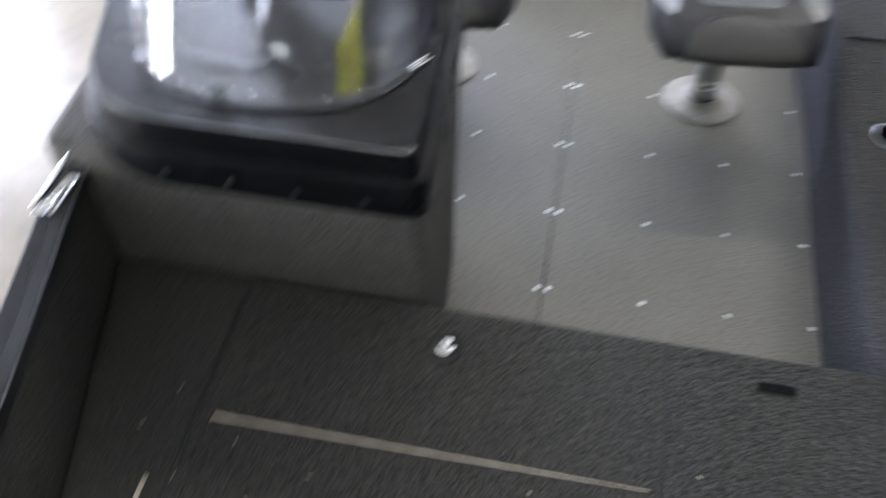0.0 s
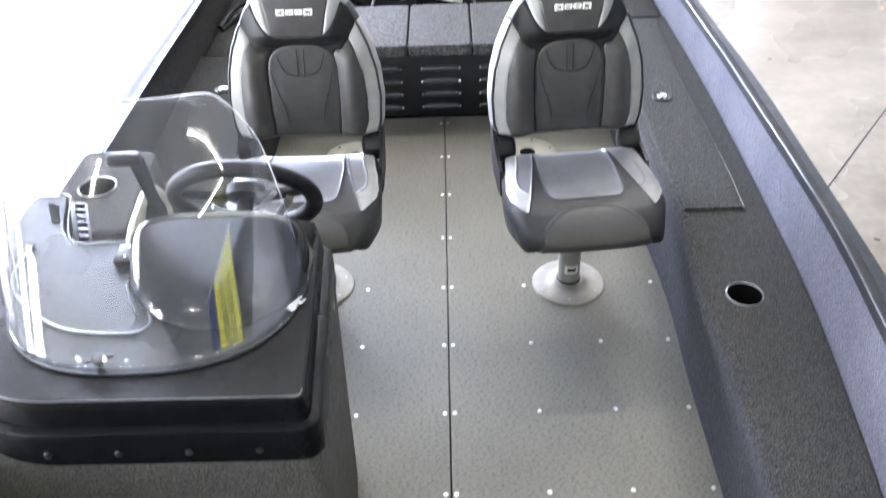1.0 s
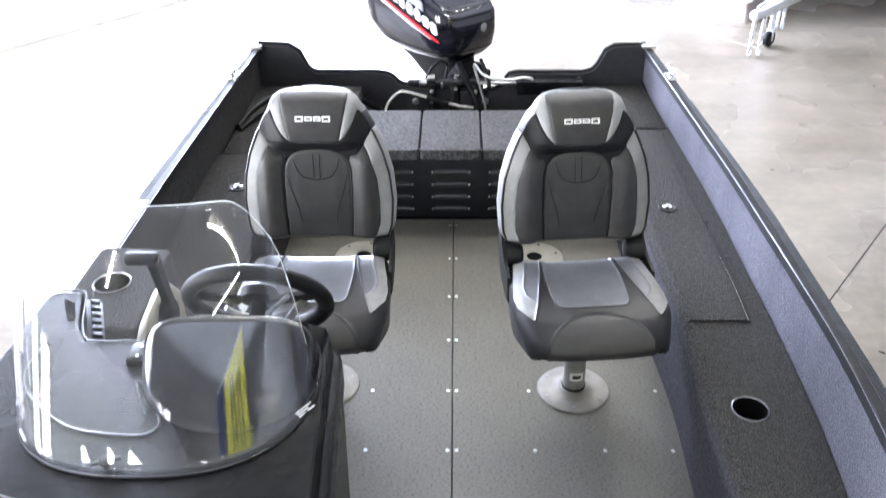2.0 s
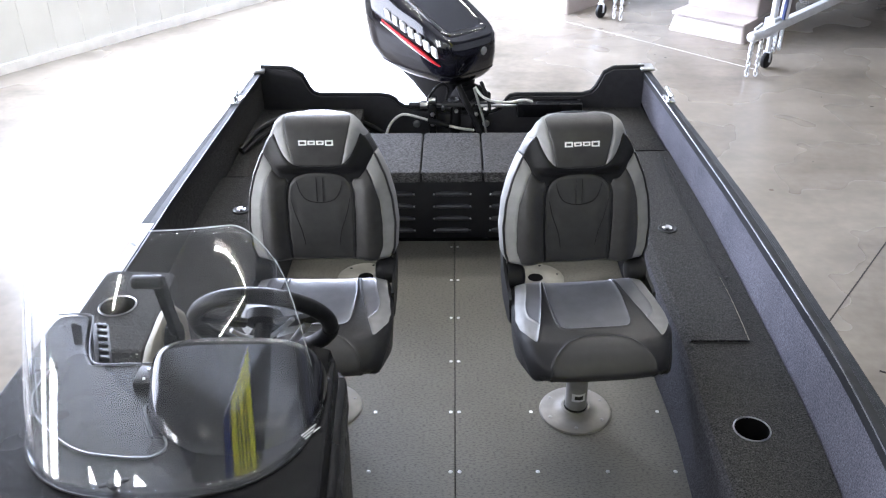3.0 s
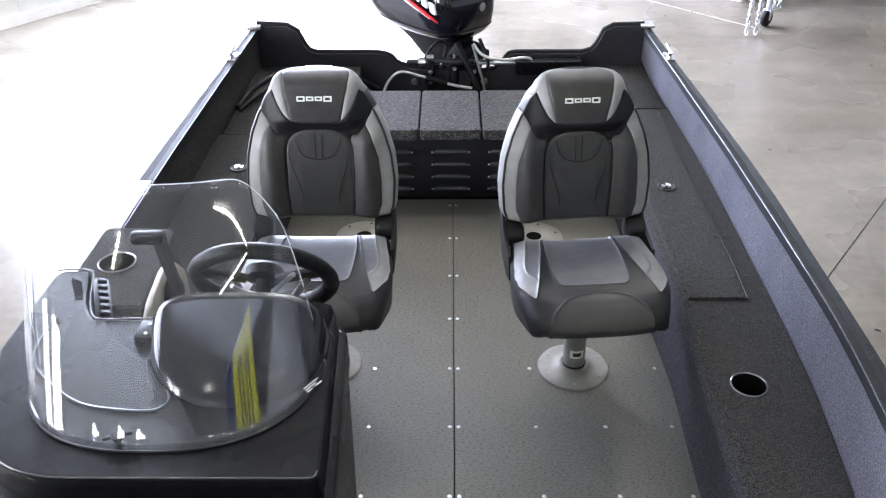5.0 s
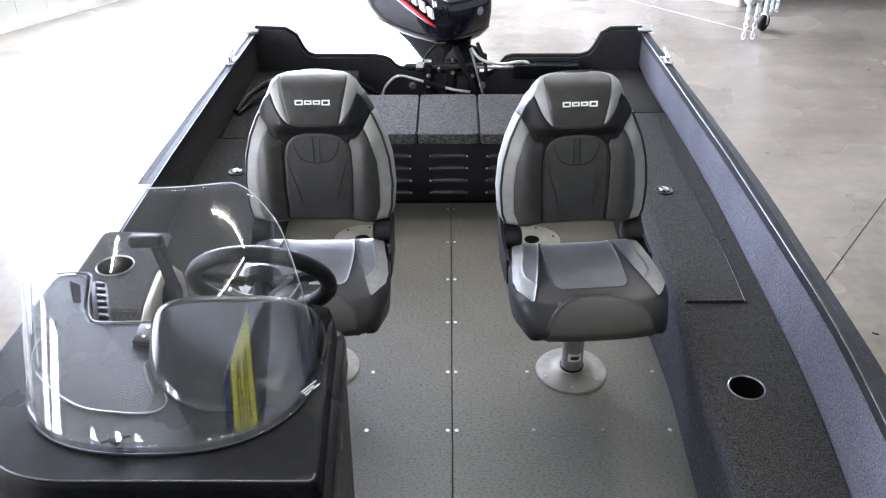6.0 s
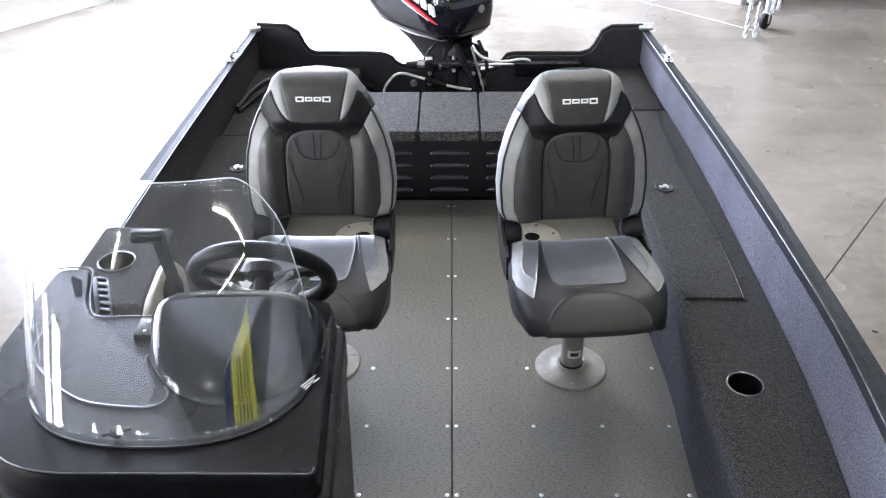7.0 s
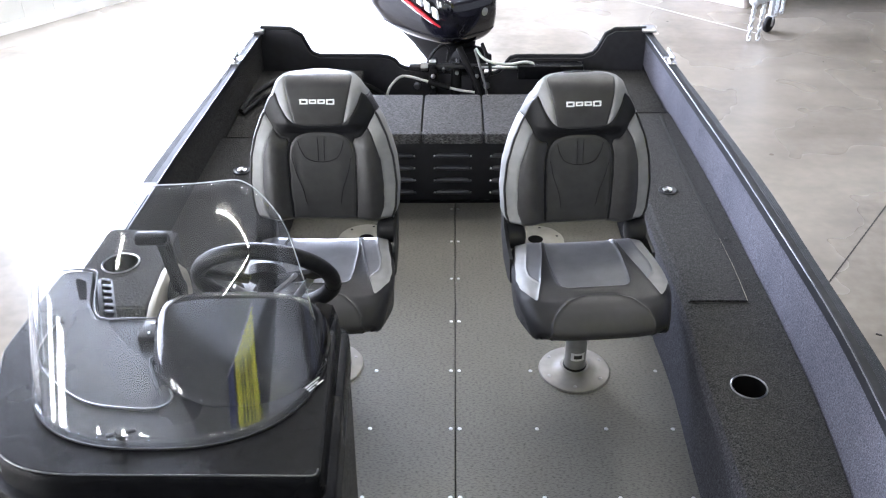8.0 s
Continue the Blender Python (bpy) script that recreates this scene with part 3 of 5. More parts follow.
def carpet_panel(name, x0, x1, y0, y1, z, parent, label, mat=CARPET, h=0.006, r=0.02):
    return part(name, slab(rounded([(x0, y0, r), (x1, y0, r), (x1, y1, r), (x0, y1, r)], 4), z - 0.02, z + h, 0.006), mat, parent, label)


LID_OUT = spline([(0.70, 0.862), (0.98, 0.872), (1.31, 0.865), (1.58, 0.861), (1.84, 0.865), (2.20, 0.875)])
# hatch lid of the box: inner edge follows the box, outer edge stands off the hull side
lid_l = [(interp(BOX_IN, y) + 0.030, y) for y in [0.745 + i * 0.0595 for i in range(24)]]
lid_r = [(interp(LID_OUT, y), y) for _, y in lid_l]
part("lid", ribbon_solid(lid_l, lid_r, BOX_Z - 0.02, BOX_Z + 0.007, 0.012), CARPET, box, "long carpeted hatch lid")
gr = [(x + 0.0005, y) for x, y in lid_r]
part("lid_groove", ribbon_solid(gr, [(x + 0.013, y) for x, y in gr], BOX_Z - 0.004, BOX_Z + 0.0014, 0.001), PLASTIC_FLAT, box, "dark groove beside the lid")
part("lid_edge", tube([(interp(LID_OUT, y) + 0.0015, y, BOX_Z + 0.0045) for y in (0.747, 0.80, 0.86, 0.93, 1.0, 1.1)], [0.0014, 0.0014, 0.0013, 0.0012, 0.001, 0.0006], 6), TAPE, box, "bare worn lid edge")
part("lid_edge", tube([(interp(LID_OUT, y) + 0.0008, y, BOX_Z + 0.0050) for y in [1.1 + 0.1 * k for k in range(11)]], 0.0017, 6), CARPET_LIGHT, box, "worn grey lid edge")
part("lid_groove", block(0.700, 0.872, 0.7375, 0.744, BOX_Z - 0.004, BOX_Z + 0.0014), PLASTIC_FLAT, box)
for k in range(6):
    y = 0.85 + k * 0.24
    part("screw", lathe([(0.0, 0.003), (0.004, 0.0026), (0.006, 0.0012), (0.0064, -0.001)], 10, (interp(LID_OUT, y) - 0.014, y, BOX_Z + 0.0068)), PLASTIC_FLAT, box)
    part("screw", lathe([(0.0, 0.003), (0.004, 0.0026), (0.006, 0.0012), (0.0064, -0.001)], 10, (interp(LID_OUT, y) + 0.027, y + 0.012, BOX_Z + 0.0002)), PLASTIC_FLAT, box)


def flush_latch(x, y, z, parent, turn=0.0):
    """Round flush pull latch: black dish with a bright T handle."""
    lt = thing("hatch_latch", "round black flush latch with a chrome T handle", "latch", "hatch latches", at=(x, y, z))
    part("dish", lathe([(0.0, 0.0012), (0.022, 0.0012), (0.026, 0.003), (0.031, 0.004), (0.034, 0.0025), (0.0345, -0.002)], 28, (x, y, z)), PLASTIC_FLAT, lt)
    m = Matrix.Translation((x, y, z + 0.003)) @ Matrix.Rotation(turn, 4, "Z") @ Matrix.Diagonal((0.70, 0.70, 0.8, 1))
    h = join(block(-0.0065, 0.0065, -0.012, 0.024, 0, 0.007, 0.0025), block(-0.014, 0.014, 0.012, 0.026, 0, 0.007, 0.003))
    arc = [(0.024 * math.cos(a), 0.002 + 0.024 * math.sin(a)) for a in [math.pi + math.pi * k / 12 for k in range(13)]]
    crescent = arc + [(0.010 * math.cos(a), -0.002 + 0.008 * math.sin(a)) for a in [2 * math.pi - math.pi * k / 8 for k in range(9)]]
    h = join(h, loft([[(px, py, 0) for px, py in crescent], [(px, py, 0.006) for px, py in crescent]]))
    part("handle", moved(h, m), ALU, lt, "bright metal T handle")
    return lt


for k in range(7):
    y = 0.80 + k * 0.21
    part("screw", lathe([(0.0, 0.002), (0.003, 0.0018), (0.0045, 0.0008), (0.0048, -0.001)], 8, (interp(INNER, y) - 0.022, y, BOX_Z)), PLASTIC_FLAT, box)
flush_latch(0.770, 1.425, BOX_Z + 0.0075, box, radians(100))


def cup_holder(x, y, z, label):
    c = thing("cup_holder", label, "cup holder", "cup holders", at=(x, y, z))
    part("ring", lathe([(0.043, -0.006), (0.0440, 0.002), (0.0455, 0.0035), (0.0475, 0.002), (0.048, -0.002)], 36, (x, y, z)), RING, c, "dull steel rim")
    part("cup", lathe([(0.0, -0.085), (0.036, -0.085), (0.040, -0.080), (0.0424, 0.001)], 36, (x, y, z)), INSIDE, c, "dark recessed cup")
    return c


# the box top is pierced where the cup sits
def pierce(ob, x, y, z, r, depth=0.09):
    cut = part("cutter", lathe([(r, -depth), (r, 0.05)], 36, (x, y, z), caps=True), None, smooth=0)
    md = ob.modifiers.new("hole", "BOOLEAN")
    md.operation, md.object, md.solver = "DIFFERENCE", cut, "EXACT"
    dg = bpy.context.evaluated_depsgraph_get()
    dg.update()
    me = bpy.data.meshes.new_from_object(ob.evaluated_get(dg))
    ob.modifiers.clear()
    old = ob.data
    ob.data = me
    bpy.data.meshes.remove(old)
    bpy.data.objects.remove(cut)


# overlay on the box side that carries the window light as a blue tint
face = [[(x + 0.0105 - 0.002, y, 0.003), (x + 0.004 - 0.002, y, 0.15), (x - 0.0022, y, BOX_Z - 0.050)] + [(x + 0.042 * (1 - math.cos(a)) - 0.0022 * math.cos(a), y, BOX_Z - 0.042 * (1 - math.sin(a)) + 0.0022 * math.sin(a)) for a in [radians(12 * k) for k in range(5)]] for x, y in left]
part("side_cloth", loft(face, cap=False, closed=False), CARPET_BOX_LIT, box, "carpeted side of the box, blue window light put into its colour")
pierce(bpy.data.objects["carcass"], 0.7625, 0.368, BOX_Z, 0.0432)
cup_holder(0.7625, 0.368, BOX_Z, "black cup holder with steel rim in the carpeted box")

# starboard and port quarter decks beside the motor well
for sx, nm in ((1, "s"), (-1, "p")):
    q = thing("quarter_deck", "dark grey carpeted deck in the stern corner", "boat deck", "stern decks", kind="structure")
    xs = interp(INNER, 2.4) + (0.002 if sx > 0 else 0.030)
    y_in = 2.142 if sx > 0 else 1.90
    part("panel", block(min(sx * 0.44, sx * xs), max(sx * 0.44, sx * xs), y_in, TRANSOM_Y - 0.036, 0.0, BOX_Z + 0.002, 0.005), CARPET, q)
    if sx > 0:
        part("panel", block(0.44, 0.654, 1.931, 2.138, 0.0, BOX_Z + 0.001, 0.004), CARPET, q)
# seam between box and quarter deck
part("seam_strip", block(0.70, 0.922, 2.138, 2.142, BOX_Z + 0.003, BOX_Z + 0.0055), PLASTIC_FLAT, box, "thin dark seam")

# ---- port side: carpeted side ledge, control block ----
PORT_IN = spline([(0.06, -0.655), (0.6, -0.66), (1.2, -0.66), (1.9, -0.655)])
ys = [0.06 + i * 0.08 for i in range(23)] + [1.895]
pl = [(-interp(PORT_IN, y), y) for y in ys]
pr = [(interp(INNER, y) + 0.032, y) for y in ys]
port = thing("side_ledge", "dark grey carpeted ledge along the boat side", "storage box", kind="structure")
bm = ribbon_solid(pl, pr, 0.0, BOX_Z, 0.03)
bmesh.ops.scale(bm, vec=(-1, 1, 1), verts=bm.verts)
bmesh.ops.recalc_face_normals(bm, faces=bm.faces)
part("ledge_body", bm, CARPET, port)
flush_latch(-0.815, 1.60, BOX_Z + 0.001, port, radians(-100))

# ---- aft bench with louvered front ----
bench = thing("aft_bench", "grey carpeted aft bench with three hatch lids", "boat bench", kind="structure")
part("bench_front", block(-0.655, 0.655, 1.895, 1.93, 0.0, BENCH_Z - 0.012, 0.004), BENCH_PANEL, bench, "black louvered plastic front panel")
for x0, x1 in ((-0.45, -0.1395), (-0.1335, 0.1145), (0.1205, 0.45)):
    lid = part("hatch_lid", slab(rounded([(x0, 1.868, 0.022), (x1, 1.868, 0.022), (x1, 2.29, 0.022), (x0, 2.29, 0.022)], 6), BENCH_Z - 0.04, BENCH_Z + 0.004, 0.006), CARPET_BENCH, bench, "carpeted hatch lid")
    for fx, fy in ((0.08, 1.885), (0.92, 1.885), (0.08, 2.262), (0.5, 2.262), (0.92, 2.262), (0.5, 1.885)):
        part("screw", lathe([(0.0, 0.0022), (0.003, 0.002), (0.0048, 0.0009), (0.005, -0.001)], 8, (x0 + (x1 - x0) * fx, fy, BENCH_Z + 0.0042)), PLASTIC_FLAT, lid)
part("bench_core", block(-0.44, 0.44, 1.93, 2.285, 0.02, BENCH_Z - 0.04), PLASTIC_FLAT, bench)
for c in (-0.2445, -0.0095, 0.2255):
    for k in range(4):
        z = 0.048 + k * 0.057
        # hooded slot: a half-round hood with a dark mouth
        hood = []
        for t in range(9):
            u = -1 + 2 * t / 8
            w = math.sqrt(max(0.0, 1 - abs(u) ** 4))
            hood.append([(c + u * 0.082, 1.8945 - 0.015 * w * math.sin(math.pi * q / 8), z - 0.009 + 0.011 * (1 - math.cos(math.pi * q / 8)) * (0.25 + 0.75 * w)) for q in range(9)])
        lv_ = part("louver", loft(hood, cap=False, closed=False), LOUVER, bench)
        # bright metal dots stand for the highlights at both louver ends
        for e_ in (-1, 1):
            part("end_glint", moved(lathe([(0, 0.004), (0.0028, 0.003), (0.004, 0), (0.0028, -0.003), (0, -0.004)], 10), Matrix.Translation((c + e_ * 0.076, 1.8865, z + 0.003))), ALU, lv_, "highlight on the louver end, made as a bright stud")
part("kick_trim", block(-0.66, 0.66, 1.885, 1.894, 0.0, 0.012, 0.002), PLASTIC, bench)

# ---- motor well behind the bench ----
well = thing("motor_well", "black splash well between bench and transom", "motor well", kind="structure")
part("well_floor", block(-0.44, 0.44, 2.285, TRANSOM_Y - 0.036, 0.02, 0.05), PLASTIC, well)
part("well_side", block(-0.46, -0.441, 2.25, TRANSOM_Y - 0.037, 0.02, 0.27, 0.006), PLASTIC, well)
part("splash_lip", block(0.30, 0.612, 2.585, TRANSOM_Y - 0.037, 0.28, 0.347, 0.008), PLASTIC, well, "black moulded lip beside the cut-out")
part("well_side", block(0.441, 0.46, 2.25, TRANSOM_Y - 0.037, 0.02, 0.27, 0.006), PLASTIC, well)

# ---- bow deck ----
bow = thing("bow_deck", "dark grey carpeted raised bow deck with hatches", "boat deck", kind="structure")
prof = [(y, interp(INNER, y) + 0.003) for y in [-2.55 + i * 0.1 for i in range(22)] + [DECK_Y]]
outl = [(x, y) for y, x in prof] + [(-x, y) for y, x in reversed(prof)]
part("deck_panel", slab(outl, DECK_Z - 0.06, DECK_Z, 0.012), CARPET, bow)
part("deck_riser", block(-0.86, 0.86, DECK_Y - 0.03, DECK_Y - 0.008, 0.0, DECK_Z - 0.055), CARPET, bow, "carpeted step riser")
carpet_panel("hatch_lid", -0.555, 0.238, -0.90, DECK_Y - 0.006, DECK_Z, bow, "wide carpeted bow hatch lid", h=0.005, r=0.012)
carpet_panel("hatch_lid", 0.246, 0.622, -0.90, DECK_Y - 0.006, DECK_Z, bow, "small carpeted bow hatch lid", h=0.005, r=0.012)
for x_ in (0.242, 0.626, -0.559):
    part("seam", block(x_ - 0.0028, x_ + 0.0028, -0.90, DECK_Y - 0.004, DECK_Z - 0.002, DECK_Z + 0.0006), PLASTIC_FLAT, bow, "thin dark gap between lids")
strip = [[(-0.525, -0.6652, DECK_Z + 0.0052), (-0.525, -0.6588, DECK_Z + 0.0052), (-0.525, -0.6594, DECK_Z + 0.0075), (-0.525, -0.6646, DECK_Z + 0.0075)]]
for k in range(1, 9):
    x = -0.525 + 0.745 * k / 8
    h = 0.0026 * (1 - k / 8) + 0.0008
    yc = -0.662 + 0.002 * k / 8
    strip.append([(x, yc - h, DECK_Z + 0.0052), (x, yc + h, DECK_Z + 0.0052), (x, yc + h * 0.8, DECK_Z + 0.0075), (x, yc - h * 0.8, DECK_Z + 0.0075)])
part("edge_strip", loft(strip), TAPE, bow, "thin tapering bare metal strip")
part("edge_strip", block(-0.60, -0.592, -0.86, -0.79, DECK_Z + 0.0002, DECK_Z + 0.003), TAPE, bow, "short bare metal strip")
flush_latch(-0.156, -0.450, DECK_Z + 0.005, bow, 0.0)
sl = thing("finger_slot", "oval dark finger slot in the hatch lid", "hatch pull", at=(0.434, -0.424, DECK_Z + 0.005))
so = rounded([(0.398, -0.437, 0.013), (0.470, -0.437, 0.013), (0.470, -0.411, 0.013), (0.398, -0.411, 0.013)], 6)
part("rim", slab(so, DECK_Z + 0.0045, DECK_Z + 0.0065, 0.001), PLASTIC_FLAT, sl)
part("mouth", slab(offset(so, -0.003), DECK_Z + 0.0064, DECK_Z + 0.0070, 0.0003), INSIDE, sl)
for x, y in ((-0.64, -0.70), (-0.60, -0.62), (-0.55, -0.78), (-0.42, -0.80), (-0.33, -0.74), (-0.20, -0.77), (-0.47, -0.70), (0.03, -0.70), (0.30, -0.62)):
    part("lint", moved(block(-0.004, 0.004, -0.0008, 0.0008, 0, 0.0012), Matrix.Translation((x, y, DECK_Z + 0.0055)) @ Matrix.Rotation(x * 9, 4, "Z")), TAPE, bow)

# ---- helm console ----
cons = thing("helm_console", "black moulded helm console on a carpeted base", "boat console", at=(-0.55, -0.1, 0))
# carpeted base
cb = rounded([(-0.222, -0.342, 0.03), (-0.226, 0.088, 0.02), (-0.66, 0.12, 0.0), (-0.84, 0.12, 0.0), (-0.845, -0.342, 0.02)], 5)
cb_low = rounded([(-0.204, -0.342, 0.03), (-0.236, 0.088, 0.02), (-0.66, 0.12, 0.0), (-0.84, 0.12, 0.0), (-0.845, -0.342, 0.02)], 5)
part("carpeted_base", loft([[(x, y, 0.0) for x, y in cb_low], [(x, y, 0.640) for x, y in cb], [(x, y, 0.645) for x, y in offset(cb, -0.005)]]), CARPET_LIGHT, cons, "grey carpeted console base")
part("side_shelf", slab(rounded([(-0.70, -0.338, 0.02), (-0.70, 0.12, 0.0), (-0.935, 0.12, 0.0), (-0.915, -0.338, 0.03)], 5), 0.30, 0.634, 0.02), CARPET_LIGHT, cons, "carpeted shelf over the gunwale")
OUT = rounded([(-0.212, -0.384, 0.026), (-0.236, 0.086, 0.03), (-0.555, 0.095, 0.02), (-0.585, 0.053, 0.02), (-0.727, 0.055, 0.012), (-0.758, 0.108, 0.02), (-0.792, 0.228, 0.02),
               (-0.870, 0.232, 0.04), (-0.882, -0.05, 0.06), (-0.79, -0.382, 0.30)], 8)
lv = [(0.632, 0.010), (0.636, 0.015), (0.696, 0.014), (0.704, 0.012), (0.708, 0.007), (0.710, -0.002), (0.742, -0.004), (0.752, -0.005), (0.757, -0.007), (0.760, -0.012)]
body = part("console_body", loft([[(x, y, z) for x, y in offset(OUT, d)] for z, d in lv]), PLASTIC, cons, "black textured plastic console moulding", smooth=28)
# lighter bead added along the top edge to draw its highlight
bead = offset(OUT, -0.011)
k0 = min(range(len(bead)), key=lambda i: bead[i][0])
bead = bead[k0:] + bead[:k0]
bead = bead[:next(i for i, q in enumerate(bead) if q[0] > -0.3 and q[1] > 0.05)]
part("edge_highlight", tube([(x, y, 0.7596) for x, y in bead], 0.0016, 6), LOUVER, body, "thin raised bead added for the top edge highlight")
fs = [(-0.30 - 0.115 * k, -0.3975, 0.662) for k in range(4)] + [(-0.222 - 0.012 * k, -0.25 + 0.11 * k, 0.662) for k in range(3)]
for x, y, z in fs:
    d = Matrix.Rotation(radians(90), 4, "X") if y < -0.3 else Matrix.Rotation(radians(90), 4, "Y")
    px = x if y < -0.3 else x + 0.008
    part("screw", moved(lathe([(0, 0.004), (0.004, 0.0035), (0.007, 0.001), (0.0072, -0.002)], 10), Matrix.Translation((px, y, z)) @ d), PLASTIC_FLAT, body)

# instrument pod: a hooded dome rising aft
pod = []
for j in range(21):
    t = (j / 20) ** 1.5
    y = -0.214 + 0.180 * t
    hw = 0.164 * math.sqrt(max(0.0, 1 - (1 - t) ** 2.2)) + 0.004
    hh = 0.118 * (t ** 0.72)
    cx = -0.402 - 0.008 * t
    ring = []
    for k in range(33):
        u = -math.cos(math.pi * k / 32)
        zz = max(0.0, 1 - abs(u) ** (2.0 + 2.6 * t * t)) ** (1 / (2.0 + 0.9 * t))
        ring.append((cx + u * hw, y + 0.012 * (1 - u * u) * t, 0.757 + hh * zz))
    pod.append(ring)
last = pod[-1]
pod.append([(x, y + 0.006, z - 0.004 if z > 0.765 else z) for x, y, z in last])
pod.append([(-0.41 + (x + 0.41) * 0.95, y + 0.008, 0.757 + (z - 0.757) * 0.93) for x, y, z in last])
pod.append([(-0.41 + (x + 0.41) * 0.90, y + 0.004, 0.757 + (z - 0.757) * 0.10) for x, y, z in last])
part("instrument_pod", loft(pod, cap=False, closed=False), COWL_GREY, cons, "smooth black instrument hood", smooth=60)
# tray in the dash top with a raised lip
tray = smooth_path([(-0.800, 0.05, 0.762), (-0.806, -0.04, 0.762), (-0.783, -0.098, 0.762), (-0.739, -0.146, 0.762), (-0.663, -0.201, 0.762), (-0.579, -0.218, 0.762), (-0.527, -0.217, 0.762),
                    (-0.508, -0.195, 0.763), (-0.521, -0.163, 0.764), (-0.550, -0.115, 0.765), (-0.567, -0.084, 0.765), (-0.578, -0.088, 0.763), (-0.560, -0.130, 0.762), (-0.540, -0.168, 0.762)], 5)
part("tray_lip", tube(tray, 0.0021, 8), LOUVER, cons)
part("dash_edge", tube(smooth_path([(-0.57, 0.050, 0.761), (-0.600, 0.048, 0.761), (-0.65, 0.048, 0.761), (-0.722, 0.050, 0.761), (-0.752, 0.104, 0.761), (-0.770, 0.165, 0.761), (-0.788, 0.218, 0.761), (-0.83, 0.226, 0.761), (-0.864, 0.222, 0.761)], 4), 0.0017, 8), LOUVER, cons)
part("side_wing", loft([[(-0.246, 0.0, 0.755), (-0.268, 0.0, 0.755), (-0.264, 0.004, 0.760), (-0.250, 0.004, 0.760)], [(-0.243, 0.050, 0.755), (-0.285, 0.050, 0.755), (-0.278, 0.052, 0.778), (-0.252, 0.052, 0.772)],
                        [(-0.245, 0.074, 0.755), (-0.290, 0.074, 0.755), (-0.284, 0.072, 0.786), (-0.250, 0.072, 0.776)]]), PLASTIC, cons)
sw = thing("accessory_socket", "small square black accessory socket on the dash", "socket", at=(-0.602, 0.0, 0.76))
part("housing", block(-0.622, -0.582, -0.025, 0.030, 0.758, 0.770, 0.003), PLASTIC_FLAT, sw)
for dy in (-0.012, 0.018):
    part("screw", lathe([(0, 0.0018), (0.003, 0.0012), (0.0032, -0.001)], 8, (-0.602, dy, 0.7705)), ALU, sw)
part("recess", slab(rounded([(-0.772, 0.116, 0.004), (-0.788, 0.116, 0.004), (-0.828, 0.197, 0.006), (-0.796, 0.178, 0.004)], 3), 0.7585, 0.7612, 0.0006), INSIDE, cons, "dark pocket in the dash wing")
rk = thing("switch_panel", "dark switch panel with a row of rocker switches", "switch panel", at=(-0.77, 0.08, 0.70))
for k in range(6):
    part("rocker", moved(block(-0.010, 0.010, -0.0062, 0.0062, 0, 0.008, 0.002), Matrix.Translation((-0.766 + 0.0092 * k, 0.202 - 0.0232 * k, 0.742)) @ Matrix.Rotation(radians(24), 4, "Z") @ Matrix.Rotation(radians(22), 4, "Y")), PLASTIC, rk)
part("panel", moved(block(-0.018, 0.018, -0.080, 0.080, -0.012, 0, 0.003), Matrix.Translation((-0.744, 0.143, 0.742)) @ Matrix.Rotation(radians(22), 4, "Z") @ Matrix.Rotation(radians(22), 4, "Y")), RUBBER, rk)
part("knob_stem", lathe([(0.006, 0), (0.006, 0.012)], 12, (-0.566, -0.290, 0.760), True), INSIDE, cons)
knob = part("clamp_knob", lathe([(0.004, 0.007), (0.011, 0.008), (0.012, 0.014), (0.008, 0.018), (0.0, 0.019)], 14, (-0.566, -0.290, 0.760)), RUBBER, cons, "black winged clamp knob")
for a in (20, 200):
    part("knob_wing", moved(block(0.006, 0.024, -0.0035, 0.0035, 0.009, 0.015, 0.002), Matrix.Translation((-0.566, -0.290, 0.760)) @ Matrix.Rotation(radians(a), 4, "Z")), RUBBER, knob)

# warning label: unreadable print as bars
wl = thing("warning_label", "small dark label with white unreadable print", "label", at=(-0.262, -0.17, 0.76))
for k in range(3):
    part("print_bar", moved(block(-0.019, 0.019 - 0.005 * (k % 2), -0.0013, 0.0013, 0, 0.0006), Matrix.Translation((-0.262 + 0.004 * k, -0.150 - 0.004 * k, 0.7625)) @ Matrix.Rotation(radians(55), 4, "Z")), WHITE_DECAL, wl)

# windscreen: a wrapped acrylic sheet
ws = thing("windscreen", "clear curved acrylic windscreen on the console", "windscreen", at=(-0.51, -0.2, 0.76))
NU, NV = 64, 20


SCREEN_TOP = spline([(0.0, 0.90), (0.10, 0.95), (0.20, 0.985), (0.30, 1.0), (0.50, 1.008), (0.65, 1.002), (0.75, 0.985), (0.80, 0.953), (0.85, 0.893), (0.90, 0.813), (0.95, 0.715), (0.98, 0.60), (1.0, 0.39)])     # share of the full height round the sheet


def screen_point(u, v):
    th = math.pi * (0.02 + 0.96 * u)
    c, s = -math.cos(th), math.sin(th)
    e = 2 / 2.5
    sc = lambda q: math.copysign(abs(q) ** e, q)
    bx, by = -0.512 + 0.268 * sc(c), -0.060 - 0.257 * sc(s)
    tx, ty = -0.566 + 0.226 * sc(c), 0.115 - 0.118 * sc(s)
    w = v * interp(SCREEN_TOP, u)
    bulge = 0.012 * math.sin(math.pi * w)
    tz = 1.088 - 0.012 * math.cos(math.pi * (u - 0.5) * 1.6) + 0.012
    return (bx + (tx - bx) * w, by + (ty - by) * w - bulge, 0.762 + (tz - 0.762) * w)


